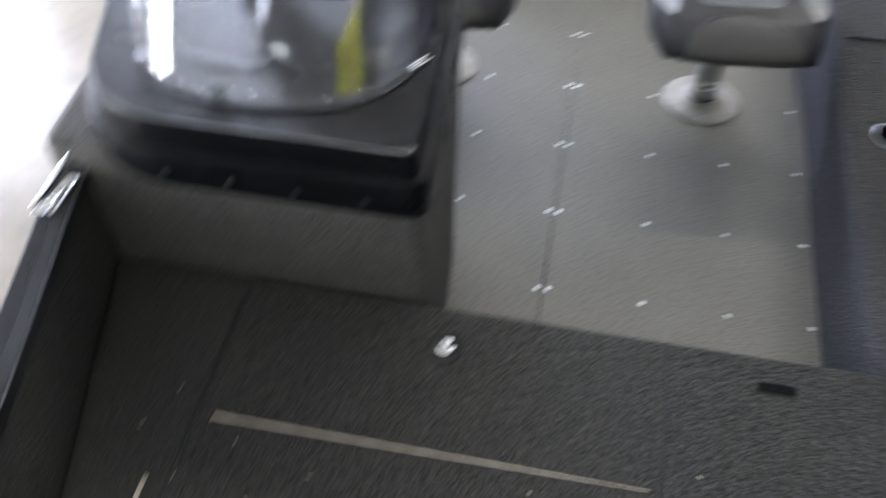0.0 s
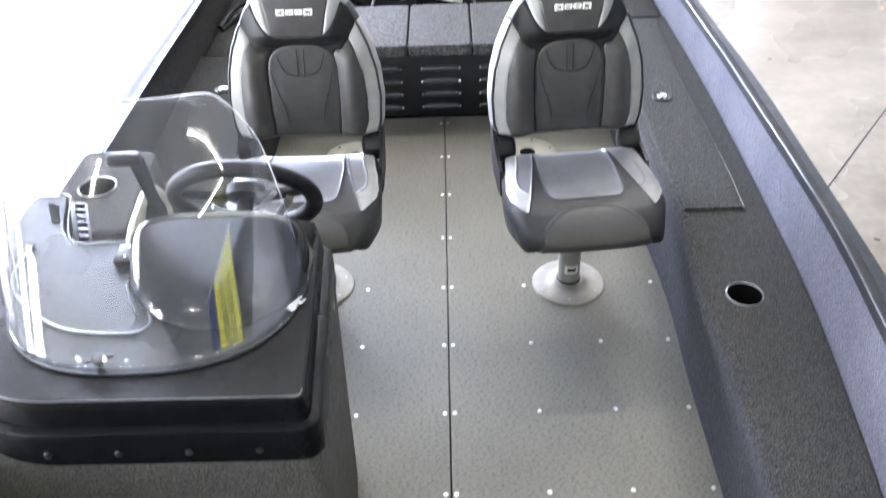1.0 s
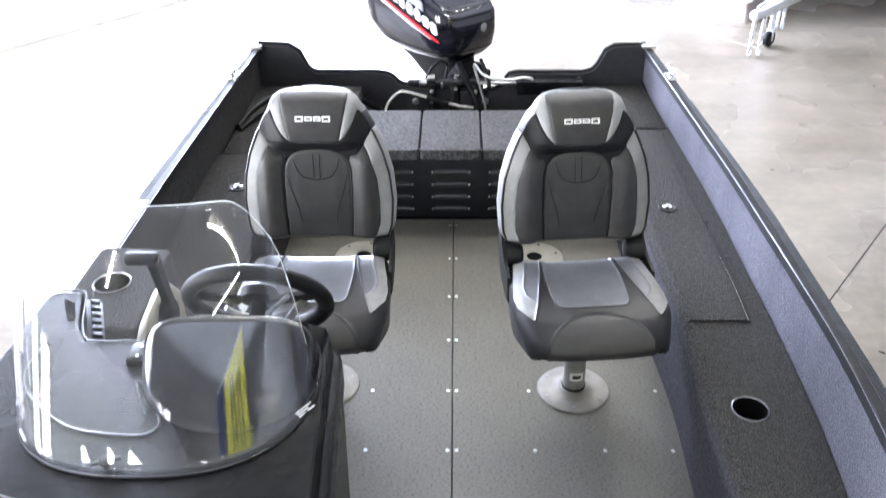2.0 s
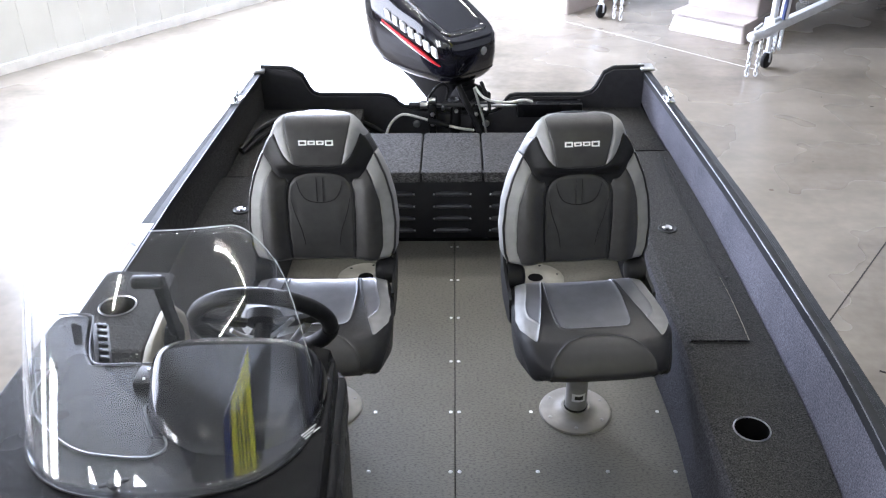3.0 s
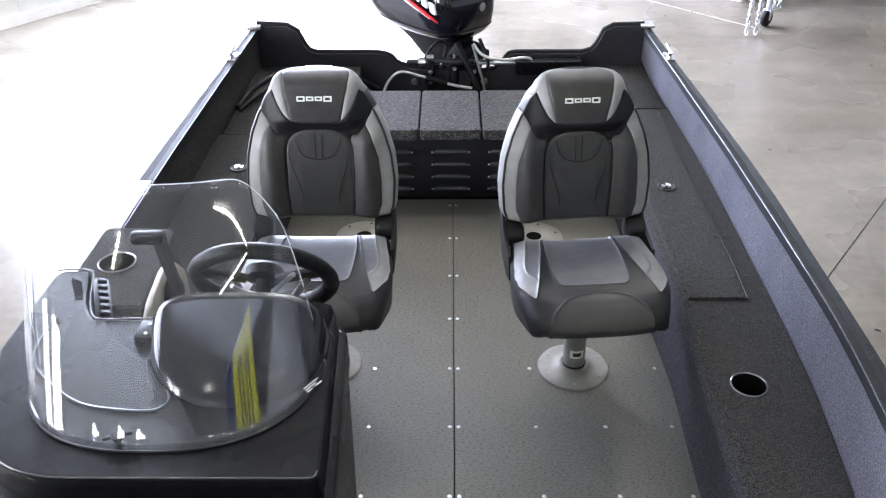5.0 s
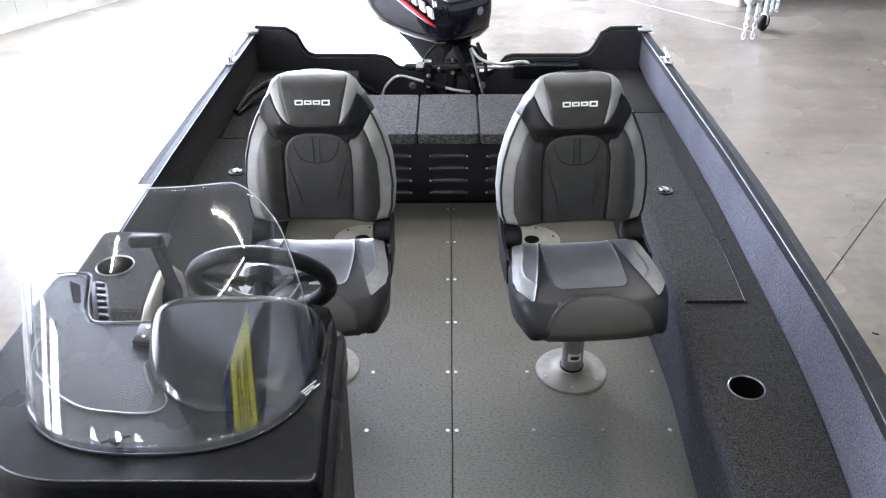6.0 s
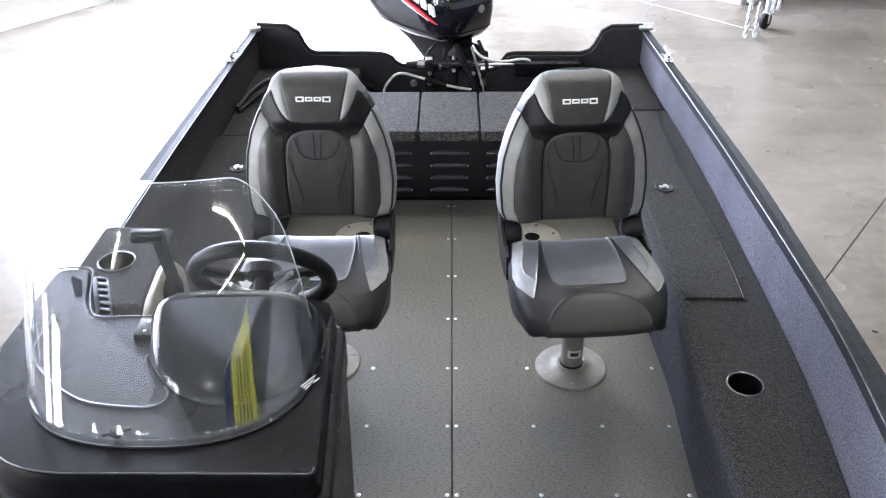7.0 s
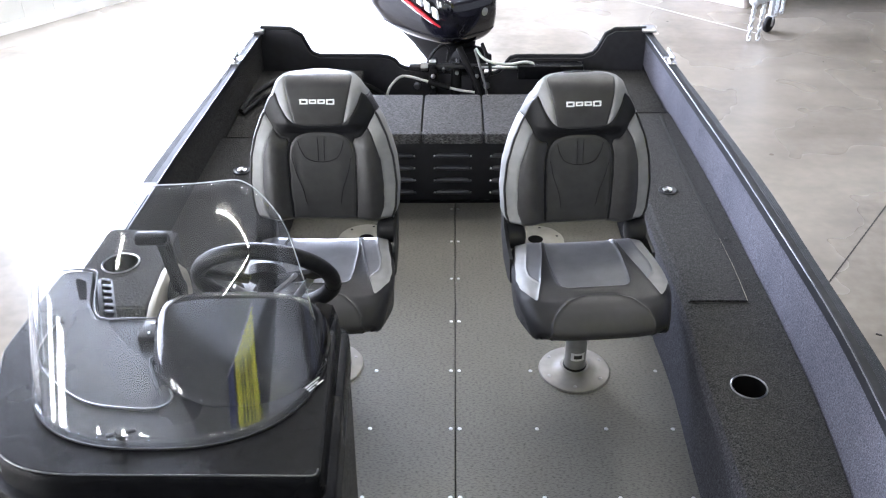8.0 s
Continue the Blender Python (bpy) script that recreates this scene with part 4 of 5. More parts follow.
sv = [screen_point(i / NU, j / NV) for j in range(NV + 1) for i in range(NU + 1)]
sf = [(j * (NU + 1) + i, j * (NU + 1) + i + 1, (j + 1) * (NU + 1) + i + 1, (j + 1) * (NU + 1) + i) for j in range(NV) for i in range(NU)]
sheet = pypart("acrylic_sheet", sv, sf, SCREEN, ws, "clear acrylic sheet", smooth=60)
so_ = sheet.modifiers.new("thick", "SOLIDIFY")
so_.thickness, so_.offset = 0.004, 0
sheet.visible_shadow = False
part("base_gasket", tube([screen_point(i / NU, 0) for i in range(NU + 1)], 0.0018, 8), PLASTIC_FLAT, ws, "black rubber gasket")
part("sheet_edge", tube([screen_point(i / NU, 1.0) for i in range(NU + 1)], 0.0010, 6), ACRYLIC_EDGE, sheet, "upper edge with its highlight put into a pale colour")
for u_ in (0.0, 1.0):
    part("sheet_edge", tube([screen_point(u_, j / NV) for j in range(NV + 1)], 0.0009, 6), ACRYLIC_EDGE, sheet)

# steering wheel
WC, WR = Vector((-0.407, 0.185, 0.762)), 0.142
wheel = thing("steering_wheel", "black padded steering wheel with a brushed metal spoke", "steering wheel", at=tuple(WC))
wm = Matrix.Translation(WC) @ Matrix.Rotation(radians(32 - 90), 4, "X")


def torus(R, r, n=48, k=12):
    return loft([[((R + r * math.cos(2 * math.pi * j / k)) * math.cos(2 * math.pi * i / n), (R + r * math.cos(2 * math.pi * j / k)) * math.sin(2 * math.pi * i / n), r * math.sin(2 * math.pi * j / k)) for j in range(k)]
                 for i in range(n + 1)], cap=False)


part("rim", moved(torus(WR, 0.0175), wm), RUBBER, wheel, "thick black foam rim")
part("hub", moved(lathe([(0, 0.034), (0.03, 0.032), (0.040, 0.022), (0.040, 0.0), (0.02, -0.006)], 24), wm), PLASTIC_FLAT, wheel)
for a in (-20, 90, 200):
    part("spoke", moved(block(0.035, WR - 0.008, -0.016, 0.016, -0.010, 0.002, 0.003), wm @ Matrix.Rotation(radians(a), 4, "Z")), PLASTIC_FLAT, wheel, "black spoke")
trim_ = smooth_path([(-0.070, 0.008, -0.012), (-0.054, 0.033, -0.013), (-0.027, 0.048, -0.014), (0.004, 0.042, -0.014), (0.037, 0.0, -0.014), (0.072, -0.052, -0.012)], 5)
part("hub_trim", moved(tube([(p.x, p.y, p.z) for p in trim_], 0.0052, 8), wm), ALU, wheel, "curved bright metal hub trim")
part("spoke_trim", moved(tube([(0.053, 0.074, -0.010), (0.099, -0.026, -0.010)], 0.0085, 10), wm), ALU, wheel, "bright metal spoke trim")
grip_ = [(WR * math.cos(radians(a)), WR * math.sin(radians(a)), 0) for a in range(8, 50, 6)]
part("spoke_sleeve", moved(tube(grip_, 0.0188, 14), wm), LEG, wheel, "smooth grey sleeve on the rim")
part("column", moved(lathe([(0.017, -0.004), (0.019, -0.17)], 16, caps=True), wm), PLASTIC_FLAT, wheel)

# control block with cup holder and throttle
cbk = thing("control_block", "dark grey carpeted block beside the helm", "boat trim", kind="structure")
bo = rounded([(-0.735, 0.30, 0.01), (-0.752, 0.665, 0.03), (-0.945, 0.675, 0.03), (-0.955, 0.30, 0.01)], 4)
blk = part("block_body", slab(bo, BOX_Z - 0.02, 0.600, 0.009), CARPET, cbk)
pierce(blk, -0.858, 0.497, 0.600, 0.0432)
cup_holder(-0.858, 0.497, 0.600, "black cup holder with steel rim in the carpeted block")
thr = thing("throttle_control", "black side-mount throttle lever on a beige housing", "throttle", at=(-0.70, 0.40, 0.60))
part("housing", loft([[(-0.728, y, 0.40), (-0.728, y, zt - 0.02), (-0.720, y, zt - 0.004), (-0.705, y, zt), (-0.692, y, zt - 0.012), (-0.688, y, zt - 0.035), (-0.688, y, 0.40)] for y, zt in ((0.250, 0.575), (0.262, 0.602), (0.31, 0.628), (0.40, 0.640), (0.46, 0.632), (0.50, 0.59))]), CREAM, thr, "beige plastic housing", smooth=50)
part("pivot", moved(lathe([(0, 0.03), (0.035, 0.026), (0.042, 0.012), (0.042, 0)], 24), Matrix.Translation((-0.686, 0.36, 0.60)) @ Matrix.Rotation(radians(90), 4, "Y")), PLASTIC, thr)
part("lever", loft([[(-0.672, 0.340, 0.60), (-0.654, 0.340, 0.60), (-0.654, 0.378, 0.60), (-0.672, 0.378, 0.60)], [(-0.670, 0.318, 0.68), (-0.654, 0.318, 0.68), (-0.654, 0.348, 0.69), (-0.670, 0.348, 0.69)],
                    [(-0.672, 0.285, 0.795), (-0.650, 0.285, 0.795), (-0.650, 0.315, 0.80), (-0.672, 0.315, 0.80)]]), PLASTIC, thr)
part("grip", block(-0.722, -0.648, 0.282, 0.312, 0.784, 0.812, 0.010, 3), RUBBER, thr)

# ---- seats ----
HALF = [(0.0, 0.190), (0.02, 0.203), (0.10, 0.216), (0.27, 0.221), (0.45, 0.213), (0.60, 0.195), (0.72, 0.172), (0.825, 0.147), (0.89, 0.130), (0.935, 0.115), (0.968, 0.096), (0.988, 0.074), (1.0, 0.048)]
WING_IN = [(0.66, 0.066), (0.70, 0.072), (0.85, 0.087), (0.94, 0.097), (1.0, 0.100)]
WING_OUT = [(0.672, 0.050), (0.685, 0.066), (0.70, 0.076), (0.74, 0.094), (0.78, 0.105), (0.84, 0.118), (0.90, 0.128), (1.0, 0.150)]
HEAD_LOW = [(0.0, 0.676), (0.04, 0.678), (0.066, 0.688), (0.10, 0.70)]
BAND_LOW = [(0.0, 0.637), (0.06, 0.632), (0.082, 0.617), (0.100, 0.592), (0.112, 0.588), (0.122, 0.605), (0.138, 0.650), (0.150, 0.700), (0.163, 0.757), (0.20, 0.86)]       # |u| to v of the band's lower edge
INS = [(0.0, 0.092), (0.30, 0.097), (0.48, 0.096), (0.55, 0.089), (0.59, 0.076), (0.612, 0.055), (0.624, 0.025)]


def back_region(u, v):
    """Panel at (u metres from the middle, v 0 to 1 up the backrest)."""
    au = abs(u)
    hw = interp(HALF, v)
    if v > interp(HEAD_LOW, au) and au < interp(WING_IN, v):
        return "headrest_panel"
    if v > 0.672 and interp(WING_IN, v) <= au < interp(WING_OUT, v):
        return "headrest_wing"
    if v > interp(BAND_LOW, au):
        return "shoulder_band"
    if au < interp(INS, v) and v < 0.624:
        return "lumbar_panel"
    if v < 0.56 and au < interp(INS, max(0.0, v - 0.008)) + 0.006:
        return "welt"
    if v > 0.56 and au < 0.098:
        return "shoulder_band"
    k = hw - au
    if k < 0.034 + 0.006 * v + 0.10 * max(0.0, v - 0.50) ** 1.5:
        return "side_stripe"
    return "bolster"


# cushion panels: v along the cushion from its rear edge over the front roll, q from the middle to the side
PAD_IN = [(0.0, 0.52), (0.20, 0.55), (0.33, 0.59), (0.49, 0.655), (0.62, 0.73), (0.68, 0.77)]
PAD_OUT = [(0.0, 0.745), (0.20, 0.755), (0.33, 0.785), (0.41, 0.765), (0.45, 0.71), (0.49, 0.65)]
PATCH_OUT = [(0.0, 0.85), (0.18, 0.85), (0.40, 0.868), (0.55, 0.855), (0.64, 0.815), (0.68, 0.76)]
FRONT_ARCH = [(0.0, 0.600), (0.20, 0.606), (0.38, 0.640), (0.50, 0.690), (0.60, 0.740), (0.68, 0.790), (0.76, 0.870)]
PAIRED = ("side_patch", "side_stripe", "side_boxing", "headrest_wing", "bolster", "side_pad", "welt")


def smoothstep(a, b, v):
    t = min(1.0, max(0.0, (v - a) / (b - a)))
    return t * t * (3 - 2 * t)


def grid_split(nu, nv, place, region, names, mats, parent, depth=0.005, width=0.0045, puff=0.006):
    """Builds a (nu x nv) padded surface and splits its faces by panel, with a sewn groove between panels."""
    reg = [[region((i + 0.5) / nu, (j + 0.5) / nv) for i in range(nu)] for j in range(nv)]
    U = {}
    link = {}
    for j in range(nv + 1):
        for i in range(nu + 1):
            U[(j, i)] = (i / nu, j / nv)
    for j in range(nv):
        for i in range(nu):
            if i + 1 < nu and reg[j][i] != reg[j][i + 1]:
                a, b = (j, i + 1), (j + 1, i + 1)
                link.setdefault(a, []).append(b)
                link.setdefault(b, []).append(a)
            if j + 1 < nv and reg[j][i] != reg[j + 1][i]:
                a, b = (j + 1, i), (j + 1, i + 1)
                link.setdefault(a, []).append(b)
                link.setdefault(b, []).append(a)
    # take the staircase out of the panel borders
    for _ in range(36):
        W = {}
        for a, l in link.items():
            if len(l) == 2:
                W[a] = tuple(U[a][k] * 0.5 + (U[l[0]][k] + U[l[1]][k]) * 0.25 for k in (0, 1))
        U.update(W)
    # let the neighbouring grid points follow a little, so no face folds
    for _ in range(2):
        W = {}
        for (j, i) in list(U):
            if (j, i) in link or not (0 < i < nu and 0 < j < nv):
                continue
            if any(n in link for n in ((j - 1, i), (j + 1, i), (j, i - 1), (j, i + 1))):
                W[(j, i)] = tuple((U[(j - 1, i)][k] + U[(j + 1, i)][k] + U[(j, i - 1)][k] + U[(j, i + 1)][k]) * 0.15 + U[(j, i)][k] * 0.4 for k in (0, 1))
        U.update(W)
    flat = {a: Vector(place(p[0], p[1])) for a, p in U.items()}
    kd = kdtree.KDTree(len(link))
    for k, a in enumerate(link):
        kd.insert(flat[a], k)
    kd.balance()
    P = {}
    for (j, i), p in flat.items():
        a = flat[(j, min(nu, i + 1))] - flat[(j, max(0, i - 1))]
        b = flat[(min(nv, j + 1), i)] - flat[(max(0, j - 1), i)]
        n = a.cross(b)
        n = n.normalized() if n.length > 1e-12 else Vector((0, -1, 0))
        d = kd.find(p)[2] if link else 1.0
        fade = min(1.0, i / nu / 0.04, (nu - i) / nu / 0.04, (nv - j) / nv / 0.08, j / nv / 0.06)
        P[(j, i)] = p + n * fade * (puff * (1 - math.exp(-d / 0.016)) - depth * math.exp(-(d / width) ** 2))
    made = {}
    for nm, half in [(n, h) for n in names for h in ((0, 1) if n in PAIRED else (2,))]:
        idx, vs, fs_ = {}, [], []
        for j in range(nv):
            for i in range(nu):
                if reg[j][i] != nm or half == (1 if i < nu // 2 else 0):
                    continue
                f = []
                for a in ((j, i), (j, i + 1), (j + 1, i + 1), (j + 1, i)):
                    if a not in idx:
                        idx[a] = len(vs)
                        vs.append(P[a])
                    f.append(idx[a])
                fs_.append(f)
        if fs_:
            made[nm] = pypart(nm, vs, fs_, mats[nm][0], parent, mats[nm][1], smooth=80)
    return made


def make_seat(cx, cy):
    s = thing("pedestal_chair", "grey two-tone vinyl pedestal boat seat, unfolded", "boat seat", "helm seats", at=(cx, cy, 0))
    # pedestal
    plate = part("base_plate", lathe([(0.0, 0.022), (0.045, 0.022), (0.050, 0.016), (0.075, 0.010), (0.104, 0.008), (0.111, 0.005), (0.1135, 0.0)], 48, (cx, cy, 0)), PLATE, s, "round satin metal base plate")
    for k in range(6):
        a = radians(20 + 60 * k)
        part("bolt", lathe([(0, 0.0025), (0.004, 0.002), (0.006, 0.001), (0.0065, -0.001)], 10, (cx + 0.092 * math.cos(a), cy + 0.092 * math.sin(a), 0.0085)), POST, plate)
    part("collar", lathe([(0.034, 0.020), (0.0375, 0.020), (0.0375, 0.026), (0.034, 0.027)], 32, (cx, cy, 0)), PLASTIC_FLAT, s)
    post = part("post", lathe([(0.0335, 0.018), (0.0335, 0.27)], 32, (cx, cy, 0), True), POST, s, "grey anodised seat post")
    # small pale label on the post
    lab = [[(cx + 0.0342 * math.sin(a), cy - 0.0342 * math.cos(a), z) for a in [radians(-38 + 76 * k / 8) for k in range(9)]] for z in (0.062, 0.092)]
    part("post_label", loft(lab, cap=False, closed=False), WHITE_DECAL, post, "small white post label")
    lab = [[(cx + 0.0345 * math.sin(a), cy - 0.0345 * math.cos(a), z) for a in [radians(-22 + 44 * k / 6) for k in range(7)]] for z in (0.070, 0.084)]
    part("print_bar", loft(lab, cap=False, closed=False), INK, post)
    part("swivel", block(cx - 0.10, cx + 0.10, cy - 0.16, cy + 0.08, 0.262, 0.305, 0.006), PLASTIC_FLAT, s)
    # cushion: x across, t from the rear top over the front roll to the underside
    y_back, y_front, z_top, z_low = cy + 0.115, cy - 0.285, 0.425, 0.318
    # profile of the cushion's middle line: arc length t -> (y, z)
    mid = smooth_path([(0, y_back, 0.400), (0, y_back - 0.012, 0.418), (0, y_back - 0.06, 0.424), (0, y_back - 0.18, 0.424), (0, y_front + 0.10, 0.424), (0, y_front + 0.05, 0.411), (0, y_front + 0.017, 0.391),
                       (0, y_front, 0.366), (0, y_front + 0.004, 0.346), (0, y_front + 0.020, 0.328), (0, y_front + 0.06, 0.318)], 8)
    dl = [0.0]
    for a, b in zip(mid, mid[1:]):
        dl.append(dl[-1] + (b - a).length)
    TL = dl[-1]
    my, mz = [p.y for p in mid], [p.z for p in mid]

    def cush_place(u, v):
        q = abs(u * 2 - 1)
        y, z = float(np.interp(v * TL, dl, my)), float(np.interp(v * TL, dl, mz))
        f = min(1, max(0, (y_back - y) / (y_back - y_front)))
        low = smoothstep(0.415, 0.325, z) if v > 0.5 else 0.0
        hw = 0.203 + 0.020 * math.sin(math.pi * f * 0.9) - 0.008 * smoothstep(0.8, 1.0, f) - 0.036 * low ** 2 - 0.016 * smoothstep(0.84, 1.0, v)
        zl = z_low + 0.014 * smoothstep(0.55, 0.95, f)
        rad = min(0.036, max(0.014, z - zl))
        if q < 0.80:
            x, dz = (hw - rad) * q / 0.80, 0.0
        elif q < 0.93:
            a = (q - 0.80) / 0.13 * math.pi / 2
            x, dz = hw - rad + rad * math.sin(a), rad * (1 - math.cos(a))
        else:
            t = (q - 0.93) / 0.07
            x, dz = hw - 0.006 * t, rad + max(0.0, z - zl - rad) * t
        z2 = z - dz * smoothstep(0.93, 0.84, v) + 0.004 * math.exp(-((q - 0.66) / 0.16) ** 2) * smoothstep(0.62, 0.40, v)
        y2 = y + 0.070 * (x / 0.22) ** 4 * smoothstep(0.45, 1.0, f)
        return (cx + math.copysign(x, u - 0.5), y2, z2)

    def cush_reg(u, v):
        aq = abs(u * 2 - 1)
        qi = 0.49 - 0.05 * max(0.0, v - 0.2) / 0.3
        qs, qp, ql = interp(PAD_IN, v), interp(PAD_OUT, v), interp(PATCH_OUT, v)
        corner = ((max(0.0, aq - qi + 0.07) / 0.07) ** 2 + (max(0.0, v - 0.475) / 0.055) ** 2) < 1
        if v < 0.53 and aq < qi and corner:
            return "seat_insert"
        if v < 0.665 and max(qs, qp) < aq < ql:
            return "side_patch"
        if qs < aq < qp and v < 0.50:
            return "side_pad"
        if v > interp(FRONT_ARCH, aq) and aq < 0.75:
            return "front_panel"
        return "cover"
    cm = {"seat_insert": (VINYL_PAD, "mid grey seat insert"), "side_patch": (VINYL_LIGHT, "light grey side patch"), "front_panel": (VINYL_MID, "grey front panel"), "side_pad": (VINYL_PAD, "grey side pad"), "cover": (VINYL_COVER, "dark slate vinyl cover")}
    grid_split(200, 190, cush_place, cush_reg, list(cm), cm, s, 0.0022, 0.0032, 0.0018)
    part("seat_shell", block(cx - 0.150, cx + 0.150, cy - 0.165, cy + 0.105, 0.306, 0.390, 0.02), PLASTIC_FLAT, s, "black plastic seat shell")
    # backrest
    y0, z0, lean, H = cy + 0.190, 0.452, radians(9), 0.452

    FRONT = 0.84       # share of the half width that is the front face; the rest wraps round the side

    def back_place(u, v):
        hf = interp(HALF, v)
        q = abs(u * 2 - 1)
        low = smoothstep(0.68, 0.52, v)
        up, d = v * H, 0.050
        if v > 0.90:
            t = (v - 0.90) / 0.10
            up = H * (0.90 + 0.10 * math.sin(t * math.pi / 2))
            d -= 0.062 * (1 - math.cos(t * math.pi / 2))
        elif v < 0.05:
            d -= 0.030 * (1 - math.cos((0.05 - v) / 0.05 * math.pi / 2))
        if q <= FRONT:
            xf = q / FRONT
            x = hf * xf
            d += 0.010 * (1 - xf ** 3)
        else:
            t = (q - FRONT) / (1 - FRONT)
            x = hf + 0.003 * math.sin(math.pi * t) + 0.008 * t
            d -= 0.058 * t * smoothstep(1.0, 0.86, v)
        d += 0.026 * math.exp(-((x - 0.145) / 0.038) ** 2) * low
        d += 0.024 * smoothstep(0.610, 0.700, v) * smoothstep(1.02, 0.80, v) * smoothstep(0.150, 0.085, x)
        d += 0.008 * math.exp(-((v - 0.28) / 0.2) ** 2) * smoothstep(0.11, 0.05, x)
        x = math.copysign(x, u - 0.5)
        return (cx + x, y0 + up * math.sin(lean) - d * math.cos(lean), z0 + up * math.cos(lean) + d * math.sin(lean))

    def back_u(x, v):
        return 0.5 + 0.5 * FRONT * x / interp(HALF, v)

    def back_reg(u, v):
        q = u * 2 - 1
        if abs(q) > FRONT:
            return "side_boxing" if v < 0.757 else ("shoulder_band" if v < 0.865 else "headrest_wing")
        return back_region(q / FRONT * interp(HALF, v), v)
    bmats = {"headrest_panel": (VINYL_DARK, "dark grey headrest panel"), "headrest_wing": (VINYL_LIGHT, "light grey headrest wing"), "shoulder_band": (VINYL_BLACK, "black shoulder band"), "lumbar_panel": (VINYL_LUMBAR, "charcoal lumbar panel"),
             "welt": (VINYL_BLACK, "black recessed welt"), "side_boxing": (VINYL_LIGHT, "light grey side boxing"), "side_stripe": (VINYL_LIGHT, "light grey side stripe"), "bolster": (VINYL_DARK, "dark grey side bolster")}
    panels = grid_split(200, 220, back_place, back_reg, list(bmats), bmats, s, 0.0024, 0.0030, 0.0026)
    for sx in (-1, 1):
        pth = [back_place(0.5 + sx * 0.5 * FRONT, v) for v in [0.02 + 0.0368 * k for k in range(21)]]
        part("edge_piping", tube(smooth_path(pth, 2), 0.0036, 8), PIPING, s)
    # sewn lines on the lumbar panel
    def sew(pts):
        q = [Vector(back_place(back_u(x, v), v)) + Vector((0, -0.0052, 0.0006)) for x, v in pts]
        part("sewn_line", tube(smooth_path(q, 4), 0.0011, 6), VINYL_BLACK, panels["lumbar_panel"])
    sew([(-0.068, 0.575), (-0.060, 0.51), (-0.044, 0.455), (-0.015, 0.433), (0.015, 0.433), (0.044, 0.455), (0.060, 0.51), (0.068, 0.575)])
    sew([(-0.009, 0.44), (-0.009, 0.52), (-0.010, 0.600)])
    sew([(0.009, 0.44), (0.009, 0.52), (0.010, 0.600)])
    for k in (-1, 1):
        sew([(k * 0.088, 0.46), (k * 0.078, 0.36), (k * 0.060, 0.24), (k * 0.052, 0.14)])
    # rear shell of the backrest
    shell = []
    for j in range(25):
        v = j / 24
        hw = interp(HALF, v) * 0.985
        a = min(v, 0.985) * H
        yy, zz = y0 + a * math.sin(lean), z0 + a * math.cos(lean)
        shell.append([(cx + hw * k, yy + dy, zz) for k, dy in ((-1.0, 0.006), (-0.97, 0.022), (-0.8, 0.034), (0, 0.040), (0.8, 0.034), (0.97, 0.022), (1.0, 0.006))])
    part("back_shell", loft(shell), PLASTIC, s, "black plastic back shell", smooth=50)
    # hinge brackets
    for sx in (-1, 1):
        x = cx + sx * 0.214
        pr_ = [(cy + 0.00, 0.350), (cy + 0.05, 0.335), (cy + 0.15, 0.345), (cy + 0.205, 0.395), (cy + 0.232, 0.53), (cy + 0.205, 0.545), (cy + 0.175, 0.50), (cy + 0.150, 0.455), (cy + 0.10, 0.432), (cy + 0.02, 0.42)]
        hinge = part("hinge", loft([[(x - 0.0045, y, z) for y, z in pr_], [(x + 0.0045, y, z) for y, z in pr_]]), PLASTIC_FLAT, s, "black hinge bracket")
        part("hinge_boss", moved(lathe([(0, 0.056), (0.024, 0.054), (0.034, 0.048), (0.039, 0.036), (0.040, 0)], 24), Matrix.Translation((x - sx * 0.004, cy + 0.140, 0.426)) @ Matrix.Rotation(radians(-90 * sx), 4, "Y")), PLASTIC_FLAT, hinge, "black hinge boss")
        for yy, zz in ((cy + 0.190, 0.500), (cy + 0.182, 0.478), (cy + 0.172, 0.456)):
            part("hinge_bolt", moved(lathe([(0, 0.005), (0.004, 0.004), (0.006, 0)], 10), Matrix.Translation((x - sx * 0.0045, yy, zz)) @ Matrix.Rotation(radians(-90 * sx), 4, "Y")), ALU, hinge)
    # maker's mark: plain white shapes
    n_ = Vector((0, -math.cos(lean), math.sin(lean)))
    up = Vector((0, math.sin(lean), math.cos(lean)))
    base = Vector(back_place(0.5, 0.842))

    def mark(x0, x1, h0, h1):
        o = base + n_ * 0.0068
        vs = [o + Vector((x, 0, 0)) + up * h + n_ * k for k in (-0.006, 0.0006) for x, h in ((x0, h0), (x1, h0), (x1, h1), (x0, h1))]
        return [tuple(v) for v in vs]
    # each shape is a hollow slanted bar of four stitched strokes
    box_faces = [(0, 1, 2, 3), (4, 5, 6, 7), (0, 1, 5, 4), (1, 2, 6, 5), (2, 3, 7, 6), (3, 0, 4, 7)]
    for x0, x1, h0, h1 in ((-0.050, -0.027, -0.007, 0.007), (-0.023, -0.002, -0.0055, 0.006), (0.002, 0.023, -0.0055, 0.006), (0.027, 0.050, -0.008, 0.007)):
        for a0, a1, b0, b1 in ((x0, x1, h0, h0 + 0.003), (x0 + 0.004, x1 - 0.004, h1 - 0.003, h1), (x0, x0 + 0.004, h0 + 0.003, h1), (x1 - 0.004, x1, h0 + 0.003, h1)):
            pypart("stitched_mark", mark(a0, a1, b0, b1), box_faces, WHITE_THREAD, panels["headrest_panel"], "white stitched emblem bar", smooth=0)
    return s


